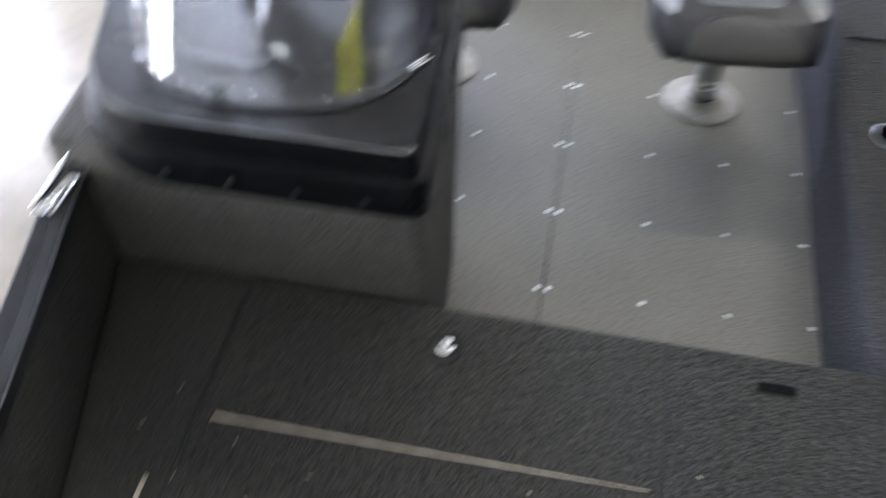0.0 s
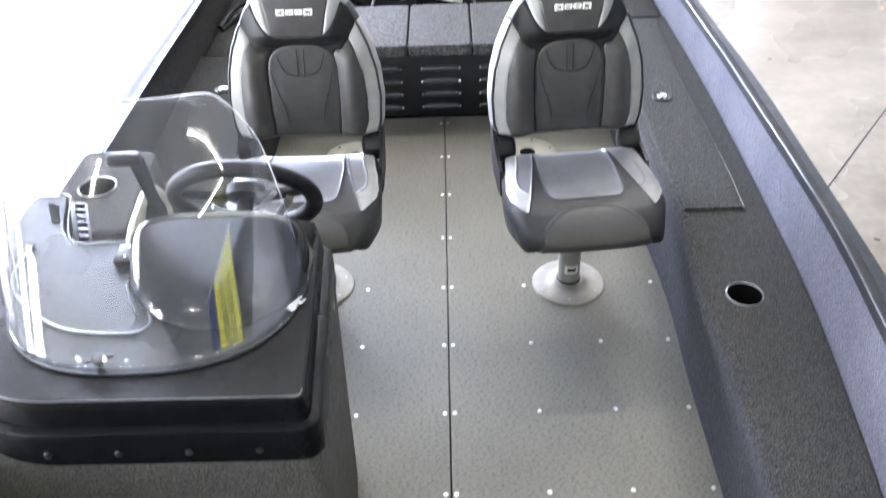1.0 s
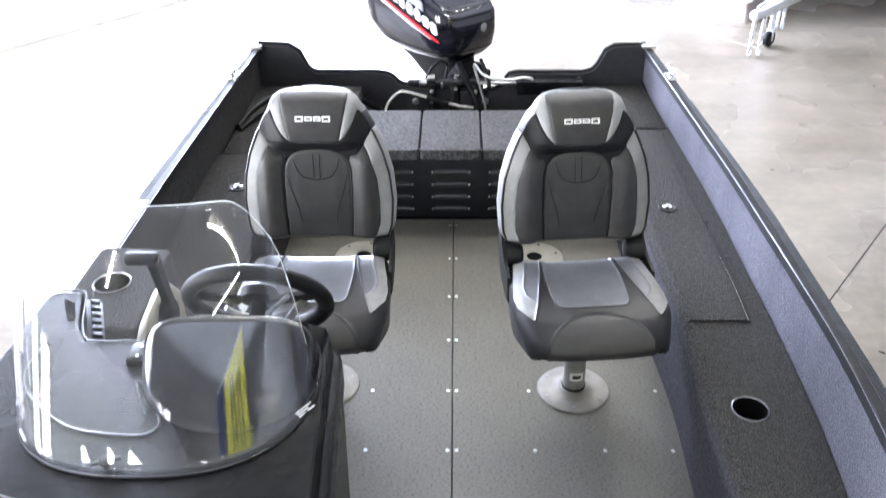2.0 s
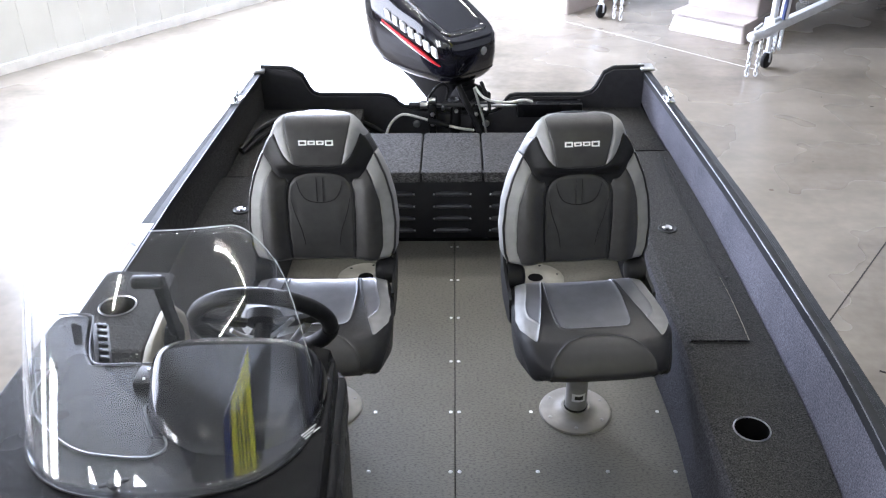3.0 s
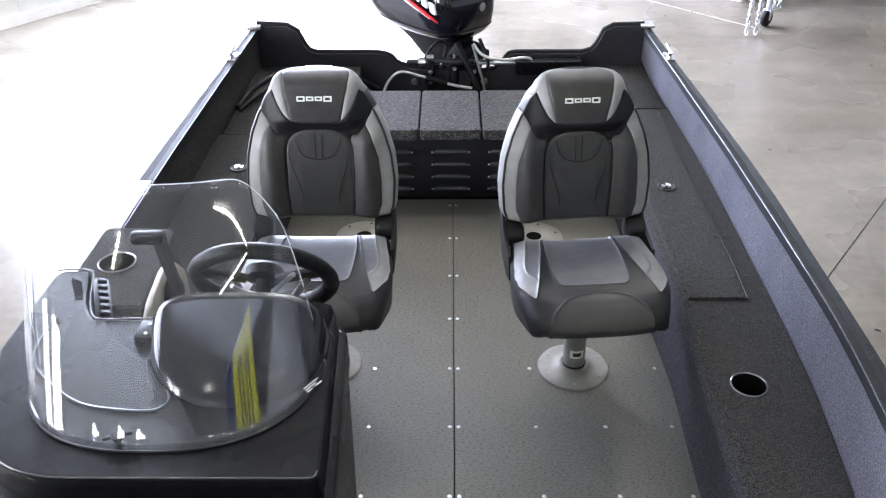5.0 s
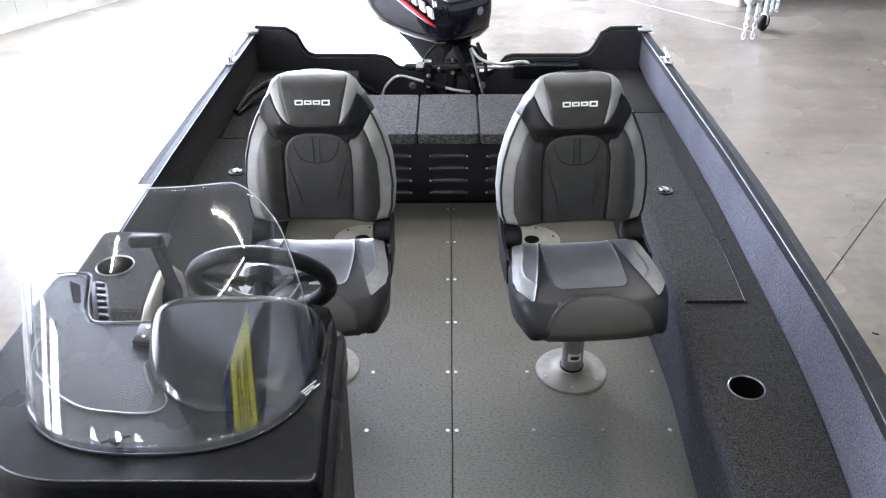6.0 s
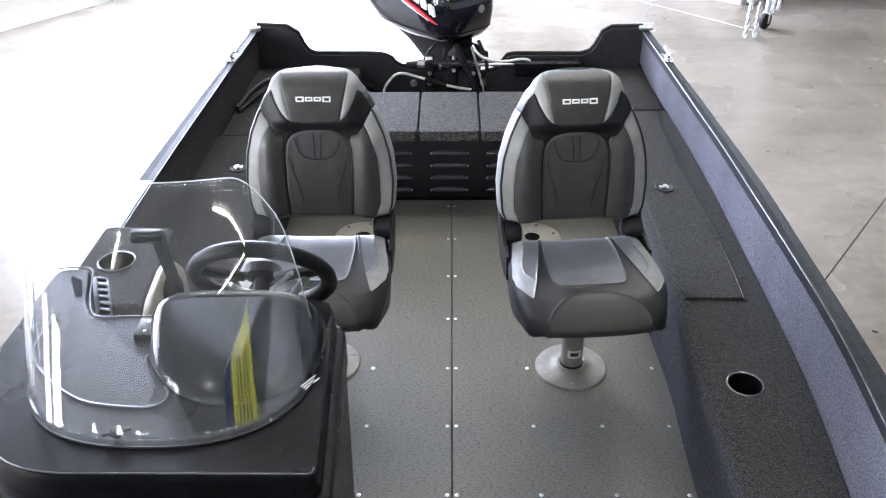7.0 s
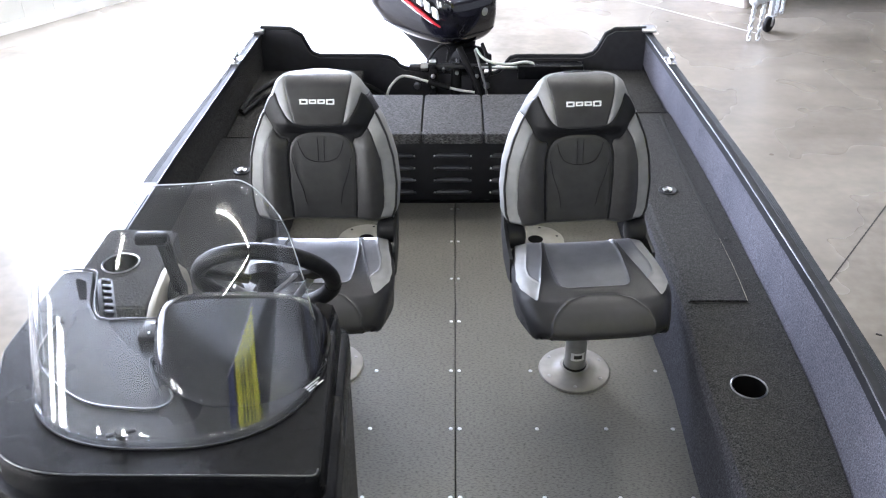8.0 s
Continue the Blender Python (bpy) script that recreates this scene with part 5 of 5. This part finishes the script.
seat = make_seat(0.380, 0.792)
seat.rotation_euler.z = radians(5)
helm_seat = copy_thing(seat, pose(-0.398, 0.812, 0, 0, 0, 0))
for o in helm_seat.children:
    if o.name.split(".")[0] in ("base_plate", "collar", "post"):
        o.location.x -= 0.011

# ---- outboard motor ----
PIV = Vector((0.082, TRANSOM_Y + 0.07, 0))
mm = Matrix.Translation(PIV) @ Matrix.Rotation(radians(41), 4, "Z")
motor = thing("outboard_motor", "gloss black outboard motor turned to one side", "outboard motor", at=(PIV.x, PIV.y, 0.3))


def cowl_ring(z, y0, y1, w, e=4.0, tilt=0.0, n=48, wf=0.85):
    out = []
    cy_, hl = (y0 + y1) / 2, (y1 - y0) / 2
    for k in range(n):
        a = 2 * math.pi * k / n
        c, s_ = math.cos(a), math.sin(a)
        x = w * math.copysign(abs(c) ** (2 / e), c)
        y = cy_ + hl * math.copysign(abs(s_) ** (2 / e), s_)
        taper = wf + (1 - wf) * min(1, (y - y0) / (0.55 * (y1 - y0)))
        out.append((x * taper, y, z + tilt * (y - y0)))
    return out


UP = 0.10
rings = [cowl_ring(0.295 + UP, 0.02, 0.36, 0.125), cowl_ring(0.310 + UP, 0.0, 0.42, 0.165, 4.5), cowl_ring(0.335 + UP, -0.018, 0.49, 0.193, 5), cowl_ring(0.37 + UP, -0.030, 0.555, 0.209, 5), cowl_ring(0.42 + UP, -0.037, 0.61, 0.216, 5), cowl_ring(0.475 + UP, -0.037, 0.64, 0.2155, 5, 0.16),
         cowl_ring(0.505 + UP, -0.032, 0.64, 0.208, 5.5, 0.33), cowl_ring(0.520 + UP, -0.022, 0.63, 0.195, 6, 0.41), cowl_ring(0.530 + UP, 0.0, 0.62, 0.178, 7, 0.45), cowl_ring(0.534 + UP, 0.012, 0.61, 0.164, 8, 0.46)]
part("cowl", moved(loft(rings), mm), COWL, motor, "gloss black engine cowl", smooth=32)
top = [cowl_ring(0.532 + UP, 0.012, 0.60, 0.160, 9, 0.46), cowl_ring(0.543 + UP, 0.015, 0.60, 0.157, 9, 0.46), cowl_ring(0.547 + UP, 0.022, 0.59, 0.150, 9, 0.46), cowl_ring(0.549 + UP, 0.034, 0.58, 0.138, 9, 0.46), cowl_ring(0.546 + UP, 0.20, 0.45, 0.04, 4, 0.46)]
part("top_plate", moved(loft(top), mm), COWL, motor, "raised gloss black top plate", smooth=32)
seam = cowl_ring(0.352 + UP, -0.025, 0.523, 0.2025, 5)
part("cowl_seam", moved(tube([Vector(p) for p in seam + seam[:1]], 0.0025, 6), mm), LEG, motor, "seam of the lower cowl")
part("midsection", moved(loft([cowl_ring(0.395, 0.03, 0.52, 0.120), cowl_ring(0.33, 0.03, 0.40, 0.09), cowl_ring(0.22, 0.03, 0.25, 0.062), cowl_ring(0.08, 0.03, 0.17, 0.05), cowl_ring(-0.30, 0.04, 0.16, 0.045)]), mm), LEG, motor, "dark grey leg casting")
part("swivel_bracket", moved(join(block(-0.07, 0.07, -0.03, 0.10, 0.05, 0.37, 0.02), block(-0.11, 0.11, -0.035, 0.05, 0.285, 0.33, 0.012)), mm), LEG, motor)
for sx in (-1, 1):
    part("clamp_bracket", block(sx * 0.105 - 0.02, sx * 0.105 + 0.02, TRANSOM_Y - 0.075, TRANSOM_Y + 0.09, 0.08, 0.325, 0.014), LEG, motor)
part("tilt_tube", tube([(-0.22, TRANSOM_Y - 0.03, 0.318), (0.20, TRANSOM_Y - 0.03, 0.318)], 0.013, 14), BLACK_PAINT, motor, "black tilt tube")
part("tube_nut", tube([(-0.165, TRANSOM_Y - 0.03, 0.318), (-0.130, TRANSOM_Y - 0.03, 0.318)], 0.021, 6), ALU, motor, "steel nut")
part("tube_nut", tube([(-0.125, TRANSOM_Y - 0.04, 0.345), (-0.09, TRANSOM_Y - 0.04, 0.345)], 0.015, 6), ALU, motor)
part("steering_rod", tube([(0.10, TRANSOM_Y - 0.05, 0.318), (0.365, TRANSOM_Y - 0.05, 0.318)], 0.0075, 12), ALU, motor, "steel steering rod")
part("steering_arm", tube(smooth_path([(0.02, TRANSOM_Y - 0.0, 0.40), (0.06, TRANSOM_Y - 0.05, 0.33), (0.11, TRANSOM_Y - 0.09, 0.24), (0.135, TRANSOM_Y - 0.11, 0.16), (0.14, TRANSOM_Y - 0.12, 0.07)], 5), 0.016, 10), LEG, motor)
part("link_rod", tube([(0.095, TRANSOM_Y - 0.08, 0.42), (0.148, TRANSOM_Y - 0.10, 0.24), (0.155, TRANSOM_Y - 0.10, 0.20)], 0.006, 10), POST, motor)
for k, (x_, z_) in enumerate(((-0.105, 0.285), (-0.105, 0.235), (-0.105, 0.150), (0.105, 0.285), (0.105, 0.150))):
    part("clamp_bolt", moved(lathe([(0, 0.012), (0.007, 0.011), (0.011, 0.006), (0.012, 0)], 6), Matrix.Translation((x_, TRANSOM_Y - 0.075, z_)) @ Matrix.Rotation(radians(90), 4, "X")), ALU, motor)
part("grease_fitting", tube([(-0.055, TRANSOM_Y - 0.045, 0.30), (-0.055, TRANSOM_Y - 0.075, 0.325)], [0.009, 0.005], 8), ALU, motor)
part("grease_fitting", tube([(0.010, TRANSOM_Y - 0.05, 0.292), (0.012, TRANSOM_Y - 0.085, 0.300)], [0.010, 0.006], 8), ALU, motor)
part("harness", tube(smooth_path([(-0.13, TRANSOM_Y - 0.03, 0.34), (-0.10, TRANSOM_Y - 0.06, 0.40), (-0.06, TRANSOM_Y - 0.05, 0.43), (-0.03, TRANSOM_Y - 0.03, 0.40), (-0.04, TRANSOM_Y - 0.06, 0.35)], 5), 0.007, 8), RUBBER, motor, "black looped harness")
part("harness", tube(smooth_path([(0.13, TRANSOM_Y - 0.0, 0.42), (0.16, TRANSOM_Y - 0.05, 0.36), (0.17, TRANSOM_Y - 0.07, 0.31), (0.15, TRANSOM_Y - 0.07, 0.27)], 5), 0.009, 8), RUBBER, motor, "black looped harness")
part("tilt_ram", tube([(0.0, TRANSOM_Y - 0.05, 0.10), (0.01, TRANSOM_Y - 0.01, 0.33)], 0.028, 16), LEG, motor)
part("ram_rod", tube([(0.01, TRANSOM_Y - 0.03, 0.24), (0.015, TRANSOM_Y - 0.012, 0.35)], 0.011, 12), CHROME, motor, "polished tilt rod")
# decals on the cowl's side: unlettered slanted bars and a red sweep
DX = -0.2165


def decal(name, quads, mat, label):
    vs, fs_ = [], []
    for q in quads:
        k = len(vs)
        vs += [(DX - 0.0004, y, z + UP) for y, z in q] + [(DX + 0.012, y, z + UP) for y, z in q]
        n = len(q)
        fs_ += [tuple(range(k, k + n)), tuple(range(k + 2 * n - 1, k + n - 1, -1))] + [(k + i, k + (i + 1) % n, k + n + (i + 1) % n, k + n + i) for i in range(n)]
    bm = bmesh.new()
    me = bpy.data.meshes.new("tmp")
    me.from_pydata(vs, [], fs_)
    bm.from_mesh(me)
    bpy.data.meshes.remove(me)
    part(name, moved(bm, mm), mat, motor, label, smooth=0)


bars = []
for k in range(7):
    y = 0.000 + 0.0585 * k
    z = 0.458 + 0.0185 * k
    bars.append([(y, z), (y + 0.034, z + 0.009), (y + 0.045, z + 0.051), (y + 0.011, z + 0.042)])
for q_ in bars:
    decal("decal_bar", [q_], WHITE_DECAL, "white slanted unlettered bar")
decal("decal_sweep", [[(-0.015, 0.424), (0.10, 0.447), (0.26, 0.495), (0.42, 0.553), (0.42, 0.563), (0.24, 0.505), (0.10, 0.463)]], RED, "red sweep decal")
decal("decal_line", [[(0.04, 0.430), (0.18, 0.464), (0.43, 0.540), (0.43, 0.548), (0.18, 0.475)]], WHITE_DECAL, "thin white sweep line")
part("emblem", moved(lathe([(0, 0.004), (0.016, 0.004), (0.020, 0.001)], 24), mm @ Matrix.Translation((0.050, -0.0365, 0.452 + UP)) @ Matrix.Rotation(radians(90), 4, "X")), POST, motor, "round silver emblem")

# hoses and cables round the motor well
hoses = [("fuel_hose", "pale looped fuel hose in the motor well", CABLE, 0.0065, [(-0.345, 2.56, 0.12), (-0.329, 2.60, 0.196), (-0.305, 2.62, 0.245), (-0.249, 2.625, 0.286), (-0.154, 2.62, 0.267), (-0.125, 2.62, 0.257)]),
         ("fuel_hose", "black fuel hose with bulb in the motor well", RUBBER, 0.014, [(-0.130, 2.62, 0.258), (-0.09, 2.62, 0.246), (-0.04, 2.62, 0.231), (-0.025, 2.62, 0.228)]),
         ("fuel_hose", "pale straight fuel hose in the motor well", CABLE, 0.0065, [(-0.028, 2.62, 0.228), (0.03, 2.62, 0.214), (0.096, 2.62, 0.204)]),
         ("control_cable", "pale control cable looping over the transom", CABLE, 0.0065, [(0.10, 2.66, 0.41), (0.136, 2.63, 0.372), (0.19, 2.62, 0.352), (0.26, 2.62, 0.346), (0.33, 2.62, 0.357), (0.365, 2.62, 0.352), (0.376, 2.62, 0.338), (0.36, 2.63, 0.326)]),
         ("control_cable", "thick black cable along the stern corner", RUBBER, 0.013, [(-0.925, 2.13, 0.318), (-0.885, 2.26, 0.345), (-0.79, 2.39, 0.362), (-0.66, 2.49, 0.350), (-0.52, 2.57, 0.29), (-0.40, 2.61, 0.23), (-0.30, 2.62, 0.15)]),
         ("control_cable", "thick black cable along the stern corner", RUBBER, 0.009, [(-0.915, 2.12, 0.312), (-0.86, 2.25, 0.325), (-0.77, 2.36, 0.338), (-0.64, 2.46, 0.335), (-0.50, 2.55, 0.28), (-0.40, 2.59, 0.20), (-0.32, 2.60, 0.12)])]
for nm, lb, mt, r, pts in hoses:
    tagged(part(nm, tube(smooth_path(pts, 6), r, 10), mt), lb, "hose")

# cleats on the rails
for sx, y in ((1, 2.27), (-1, 2.27), (-1, -0.42)):
    xi_, xo_, zc = gunwale(y, sx)
    xc = sx * (xi_ + xo_) / 2
    cl = thing("mooring_cleat", "small chrome pull-up cleat on the gunwale", "cleat", "gunwale cleats", at=(xc, y, zc))
    part("foot", block(xc - 0.02, xc + 0.02, y - 0.045, y + 0.045, zc, zc + 0.008, 0.003), CHROME, cl)
    part("horn", tube([(xc, y - 0.055, zc + 0.036), (xc, y - 0.02, zc + 0.030), (xc, y + 0.02, zc + 0.030), (xc, y + 0.055, zc + 0.036)], [0.006, 0.009, 0.009, 0.006], 10), CHROME, cl)
    for d in (-0.018, 0.018):
        part("stem", tube([(xc, y + d, zc + 0.004), (xc, y + d, zc + 0.03)], 0.008, 10), CHROME, cl)

# ---- things on the showroom floor ----
def chain(points, parent, r=0.007):
    P = smooth_path(points, 9)
    for k, (a, b) in enumerate(zip(P[::2], P[1::2])):
        c = (a + b) / 2
        d = (b - a).normalized()
        m = Matrix.Translation(c) @ d.to_track_quat("Z", "Y").to_matrix().to_4x4() @ Matrix.Rotation(radians(90 * (k % 2)), 4, "Z")
        link = [(0.015 * math.cos(t), 0, 0.029 * math.sin(t)) for t in [2 * math.pi * i / 12 for i in range(13)]]
        part("link", moved(tube(link, r, 6, False), m), GALV, parent)


FZ = FLOOR_Z
TOW = Vector((0.763, 0.646, 0.0))       # the parked trailers stand side by side
SIDE = Vector((0.646, -0.763, 0.0))


def trailer(nose, jack, label):
    """Tongue from its coupler, with swivel jack, winch post, axle and two safety chains that hang to the floor."""
    t_ = thing("boat_trailer", label, "trailer", "parked trailers", at=(nose.x, nose.y, FZ))
    at = lambda d, side, z: nose + TOW * d + SIDE * side + Vector((0, 0, z))
    turn = Matrix.Rotation(math.atan2(TOW.y, TOW.x), 4, "Z")
    tongue = moved(block(0.10, 3.4, -0.030, 0.030, -0.038, 0.038, 0.005), Matrix.Translation(nose + Vector((0, 0, FZ + 0.365))) @ turn @ Matrix.Rotation(radians(-4.5), 4, "Y"))
    part("tongue", tongue, GALV, t_, "galvanised box-section tongue")
    cp = [[(x, w * math.cos(a), 0.01 + h * math.sin(a)) for a in [2 * math.pi * k / 14 for k in range(14)]] for x, w, h in ((-0.075, 0.020, 0.020), (-0.06, 0.040, 0.040), (-0.02, 0.048, 0.046), (0.03, 0.044, 0.040), (0.10, 0.040, 0.044), (0.20, 0.040, 0.048))]
    part("coupler", moved(loft(cp), Matrix.Translation(nose + Vector((0, 0, FZ + 0.355))) @ turn), GALV, t_, "cast ball coupler")
    part("latch", moved(block(0.0, 0.12, -0.012, 0.012, 0.055, 0.085, 0.008), Matrix.Translation(nose + Vector((0, 0, FZ + 0.355))) @ turn @ Matrix.Rotation(radians(-14), 4, "Y")), GALV, t_)
    j = at(jack[0], jack[1], 0)
    part("jack_tube", tube([(j.x, j.y, FZ + 0.80), (j.x, j.y, FZ + 0.30)], 0.030, 16), GALV, t_, "galvanised jack tube")
    part("jack_stem", tube([(j.x, j.y, FZ + 0.31), (j.x, j.y, FZ + 0.13)], 0.022, 14), GALV, t_)
    part("jack_clamp", moved(block(-0.06, 0.06, -0.05, 0.05, FZ + 0.34, FZ + 0.46, 0.01), Matrix.Translation((j.x, j.y, 0)) @ turn), GALV, t_)
    fork = [block(-0.012, 0.012, sy - 0.004, sy + 0.004, FZ + 0.06, FZ + 0.15, 0.003) for sy in (-0.032, 0.032)] + [block(-0.018, 0.018, -0.036, 0.036, FZ + 0.145, FZ + 0.155, 0.003)]
    part("jack_fork", moved(join(*fork), Matrix.Translation((j.x, j.y, 0)) @ turn), GALV, t_)
    part("jack_wheel", moved(lathe([(0.012, -0.022), (0.058, -0.024), (0.072, -0.015), (0.076, 0), (0.072, 0.015), (0.058, 0.024), (0.012, 0.022)], 26, caps=True), Matrix.Translation((j.x, j.y, FZ + 0.076)) @ turn @ Matrix.Rotation(radians(90), 4, "X")), RUBBER, t_, "black jack wheel")
    part("jack_crank", tube(smooth_path([(j.x, j.y, FZ + 0.78), (j.x - 0.05, j.y - 0.02, FZ + 0.78), (j.x - 0.075, j.y - 0.03, FZ + 0.76), (j.x - 0.10, j.y - 0.04, FZ + 0.66), (j.x - 0.12, j.y - 0.05, FZ + 0.64), (j.x - 0.19, j.y - 0.07, FZ + 0.64)], 4), 0.009, 8), GALV, t_, "bent jack crank")
    w0, w1 = at(0.42, 0.0, FZ + 0.44), at(0.46, 0.0, FZ + 1.15)
    part("winch_post", tube([w0, w1], 0.042, 4), GALV, t_)
    part("winch_strap", tube([at(0.36, 0.03, FZ + 0.45), at(0.42, 0.03, FZ + 1.05)], 0.016, 6), BLUE, t_, "dark blue winch strap")
    for sd in (-1, 1):
        part("frame_rail", tube([at(3.2, 0, FZ + 0.55), at(3.9, sd * 0.62, FZ + 0.55), at(5.6, sd * 0.66, FZ + 0.55)], 0.05, 4), GALV, t_)
        tyre = part("tyre", moved(lathe([(0.14, -0.08), (0.27, -0.09), (0.31, -0.06), (0.31, 0.06), (0.27, 0.09), (0.14, 0.08)], 32, caps=True), Matrix.Translation(at(4.5, sd * 0.86, FZ + 0.31)) @ turn @ Matrix.Rotation(radians(90), 4, "X")), RUBBER, t_, "black trailer tyre")
    part("axle", tube([at(4.5, -0.8, FZ + 0.31), at(4.5, 0.8, FZ + 0.31)], 0.035, 8), GALV, t_)
    return t_


# trailer with its chains nearest the stern, and a second one farther off
t1 = trailer(Vector((2.575, 6.045, 0)), (0.34, -0.05), "galvanised boat trailer tongue with jack and safety chains")
for x, y in ((2.552, 6.030), (2.632, 6.034)):
    chain([(x + 0.012, y + 0.02, FZ + 0.33), (x + 0.004, y + 0.006, FZ + 0.20), (x, y, FZ + 0.012)], t1)
for d in (0.34, 0.43):
    c_ = Vector((2.575, 6.045, 0)) + TOW * d
    chain([(c_.x, c_.y, FZ + 0.34), (c_.x, c_.y, FZ + 0.27), (c_.x, c_.y, FZ + 0.17)], t1, 0.005)
t2 = trailer(Vector((1.735, 7.93, 0)), (-0.07, -0.17), "galvanised boat trailer farther off with hanging chains")
for x, y in ((1.698, 7.925), (1.759, 7.868)):
    chain([(x + 0.012, y + 0.02, FZ + 0.33), (x + 0.004, y + 0.006, FZ + 0.20), (x, y, FZ + 0.012)], t2)


def shade_hull(nose):
    """Dark V hull, unseen, added over a trailer for floor shade; bow towards the aisle."""
    b_ = thing("shade_hull", "unseen dark boat hull added over a trailer to shade the floor", "boat", "parked boats", at=(nose.x, nose.y, FZ + 0.6))
    turn = Matrix.Translation(nose + Vector((0, 0, FZ))) @ Matrix.Rotation(math.atan2(TOW.y, TOW.x), 4, "Z")
    rows, deck = [], []
    for k in range(25):
        d = 0.55 + 4.6 * k / 24
        f = min(1.0, (d - 0.5) / 2.4)
        w = 0.06 + 0.92 * math.sin(f * math.pi / 2) ** 0.8
        keel = 0.60 + 0.62 * (1 - f) ** 2.4
        top = 1.38 - 0.10 * f
        ch = keel + (0.20 + 0.12 * (1 - f))
        half = [(w, top), (w * 0.97, top - 0.05), (w * 0.93, (top + ch) / 2), (w * 0.80, min(ch, top - 0.1)), (0.0, min(keel, top - 0.15))]
        rows.append([(d, x, z) for x, z in half] + [(d, -x, z) for x, z in reversed(half[:-1])])
        deck.append([(d, w * 0.97, top - 0.03), (d, 0, top + 0.01), (d, -w * 0.97, top - 0.03)])
    part("hull", moved(loft(rows, cap=False, closed=False), turn), HULL, b_, "dark painted hull plating")
    part("deck_cover", moved(loft(deck, cap=False, closed=False), turn), RUBBER, b_, "black travel cover")
    return b_


# unseen hulls that darken the floor and its reflections near the trailers
shade_hull(Vector((2.575, 6.045, 0)))
shade_hull(Vector((1.735, 7.93, 0)))


def boat_steps(corner):
    """Moulded boarding steps; corner is the front foot away from the aisle."""
    b_ = thing("boarding_steps", "pinkish-white moulded plastic boarding steps on the floor", "steps", "boarding steps", at=tuple(corner))
    m = Matrix.Translation(corner) @ Matrix.Rotation(math.atan2(-0.664, 0.748), 4, "Z")
    for k in range(4):
        y0, z1 = 0.27 * k, 0.195 * (k + 1)
        out = rounded([(-0.0, y0 - 0.012, 0.03), (0.80, y0 - 0.012, 0.03), (0.80, 1.25, 0.02), (0.0, 1.25, 0.02)], 4)
        foot = rounded([(0.02, y0 + 0.015, 0.03), (0.78, y0 + 0.015, 0.03), (0.78, 1.235, 0.02), (0.02, 1.235, 0.02)], 4)
        z0 = 0.195 * k
        part("step", moved(loft([[(x, y, z0 + 0.001) for x, y in (offset(out, 0.012) if k == 0 else foot)], [(x, y, z1 - 0.035) for x, y in foot], [(x, y, z1 - 0.028) for x, y in out], [(x, y, z1 - 0.006) for x, y in out],
                                 [(x, y, z1) for x, y in offset(out, -0.006)], [(x, y, z1) for x, y in offset(out, -0.012)]]), m), CARTON, b_)
    return b_


boat_steps(Vector((2.215, 7.555, FZ)))
boat_steps(Vector((0.636, 8.684, FZ)))

# saw-cut joints in the concrete
for p0, p1 in (((0.3, 0.271), (6.2, 7.81)), ((2.0, 0.2), (-4.0, -7.9))):
    d = (Vector(p1) - Vector(p0)).normalized()
    n = Vector((-d.y, d.x)) * 0.0042
    vs = [(*(Vector(p0) + n), FZ + 0.0006), (*(Vector(p0) - n), FZ + 0.0006), (*(Vector(p1) - n), FZ + 0.0006), (*(Vector(p1) + n), FZ + 0.0006)]
    tagged(pypart("floor_joint", vs, [(0, 1, 2, 3)], JOINT, smooth=0), "narrow dark saw-cut joint in the concrete", "floor joint", kind="structure")

pale = mottled("pale_joint_filler", (0.40, 0.38, 0.34), (0.50, 0.47, 0.42), 12, 0.3)
p0, p1 = Vector((0.5, 8.60)), Vector((2.7, 6.27))
n = Vector((p1.y - p0.y, p0.x - p1.x)).normalized() * 0.007
tagged(pypart("floor_joint", [(*(p0 + n), FZ + 0.0006), (*(p0 - n), FZ + 0.0006), (*(p1 - n), FZ + 0.0006), (*(p1 + n), FZ + 0.0006)], [(0, 1, 2, 3)], pale, smooth=0), "thin pale filled joint in the concrete", "floor joint", kind="structure")

# spare seat sockets in the cockpit floor
for x, y in ((0.319, 1.582), (-0.353, 1.592)):
    so2 = thing("seat_socket", "round tan seat socket plate with a dark hole", "seat socket", "floor seat sockets", at=(x, y, 0))
    part("plate", lathe([(0.030, 0.004), (0.034, 0.006), (0.105, 0.005), (0.113, 0.0)], 44, (x, y, 0.0005)), SOCKET, so2)
    part("socket", lathe([(0.0, 0.0022), (0.0305, 0.0022), (0.0305, 0.004)], 28, (x, y, 0.0005)), INSIDE, so2, "black socket hole")
    for k in range(6):
        a = radians(15 + 60 * k)
        part("screw", lathe([(0, 0.003), (0.004, 0.0022), (0.006, 0)], 8, (x + 0.09 * math.cos(a), y + 0.09 * math.sin(a), 0.0055)), PLASTIC_FLAT, so2)

# crumbs and bits of dirt on the concrete
rnd = random.Random(5)
crumbs = None
for k in range(24):
    x, y = rnd.uniform(1.3, 4.6), rnd.uniform(0.5, 7.0)
    w = rnd.uniform(0.004, 0.014)
    cb_ = moved(block(-w, w, -w * 0.35, w * 0.35, 0.0, 0.003), Matrix.Translation((x, y, FZ)) @ Matrix.Rotation(rnd.uniform(0, 3), 4, "Z"))
    crumbs = cb_ if crumbs is None else join(crumbs, cb_)
tagged(part("floor_dirt", crumbs, JOINT, smooth=0), "small dark crumbs scattered over the concrete floor", "dirt", kind="stuff")
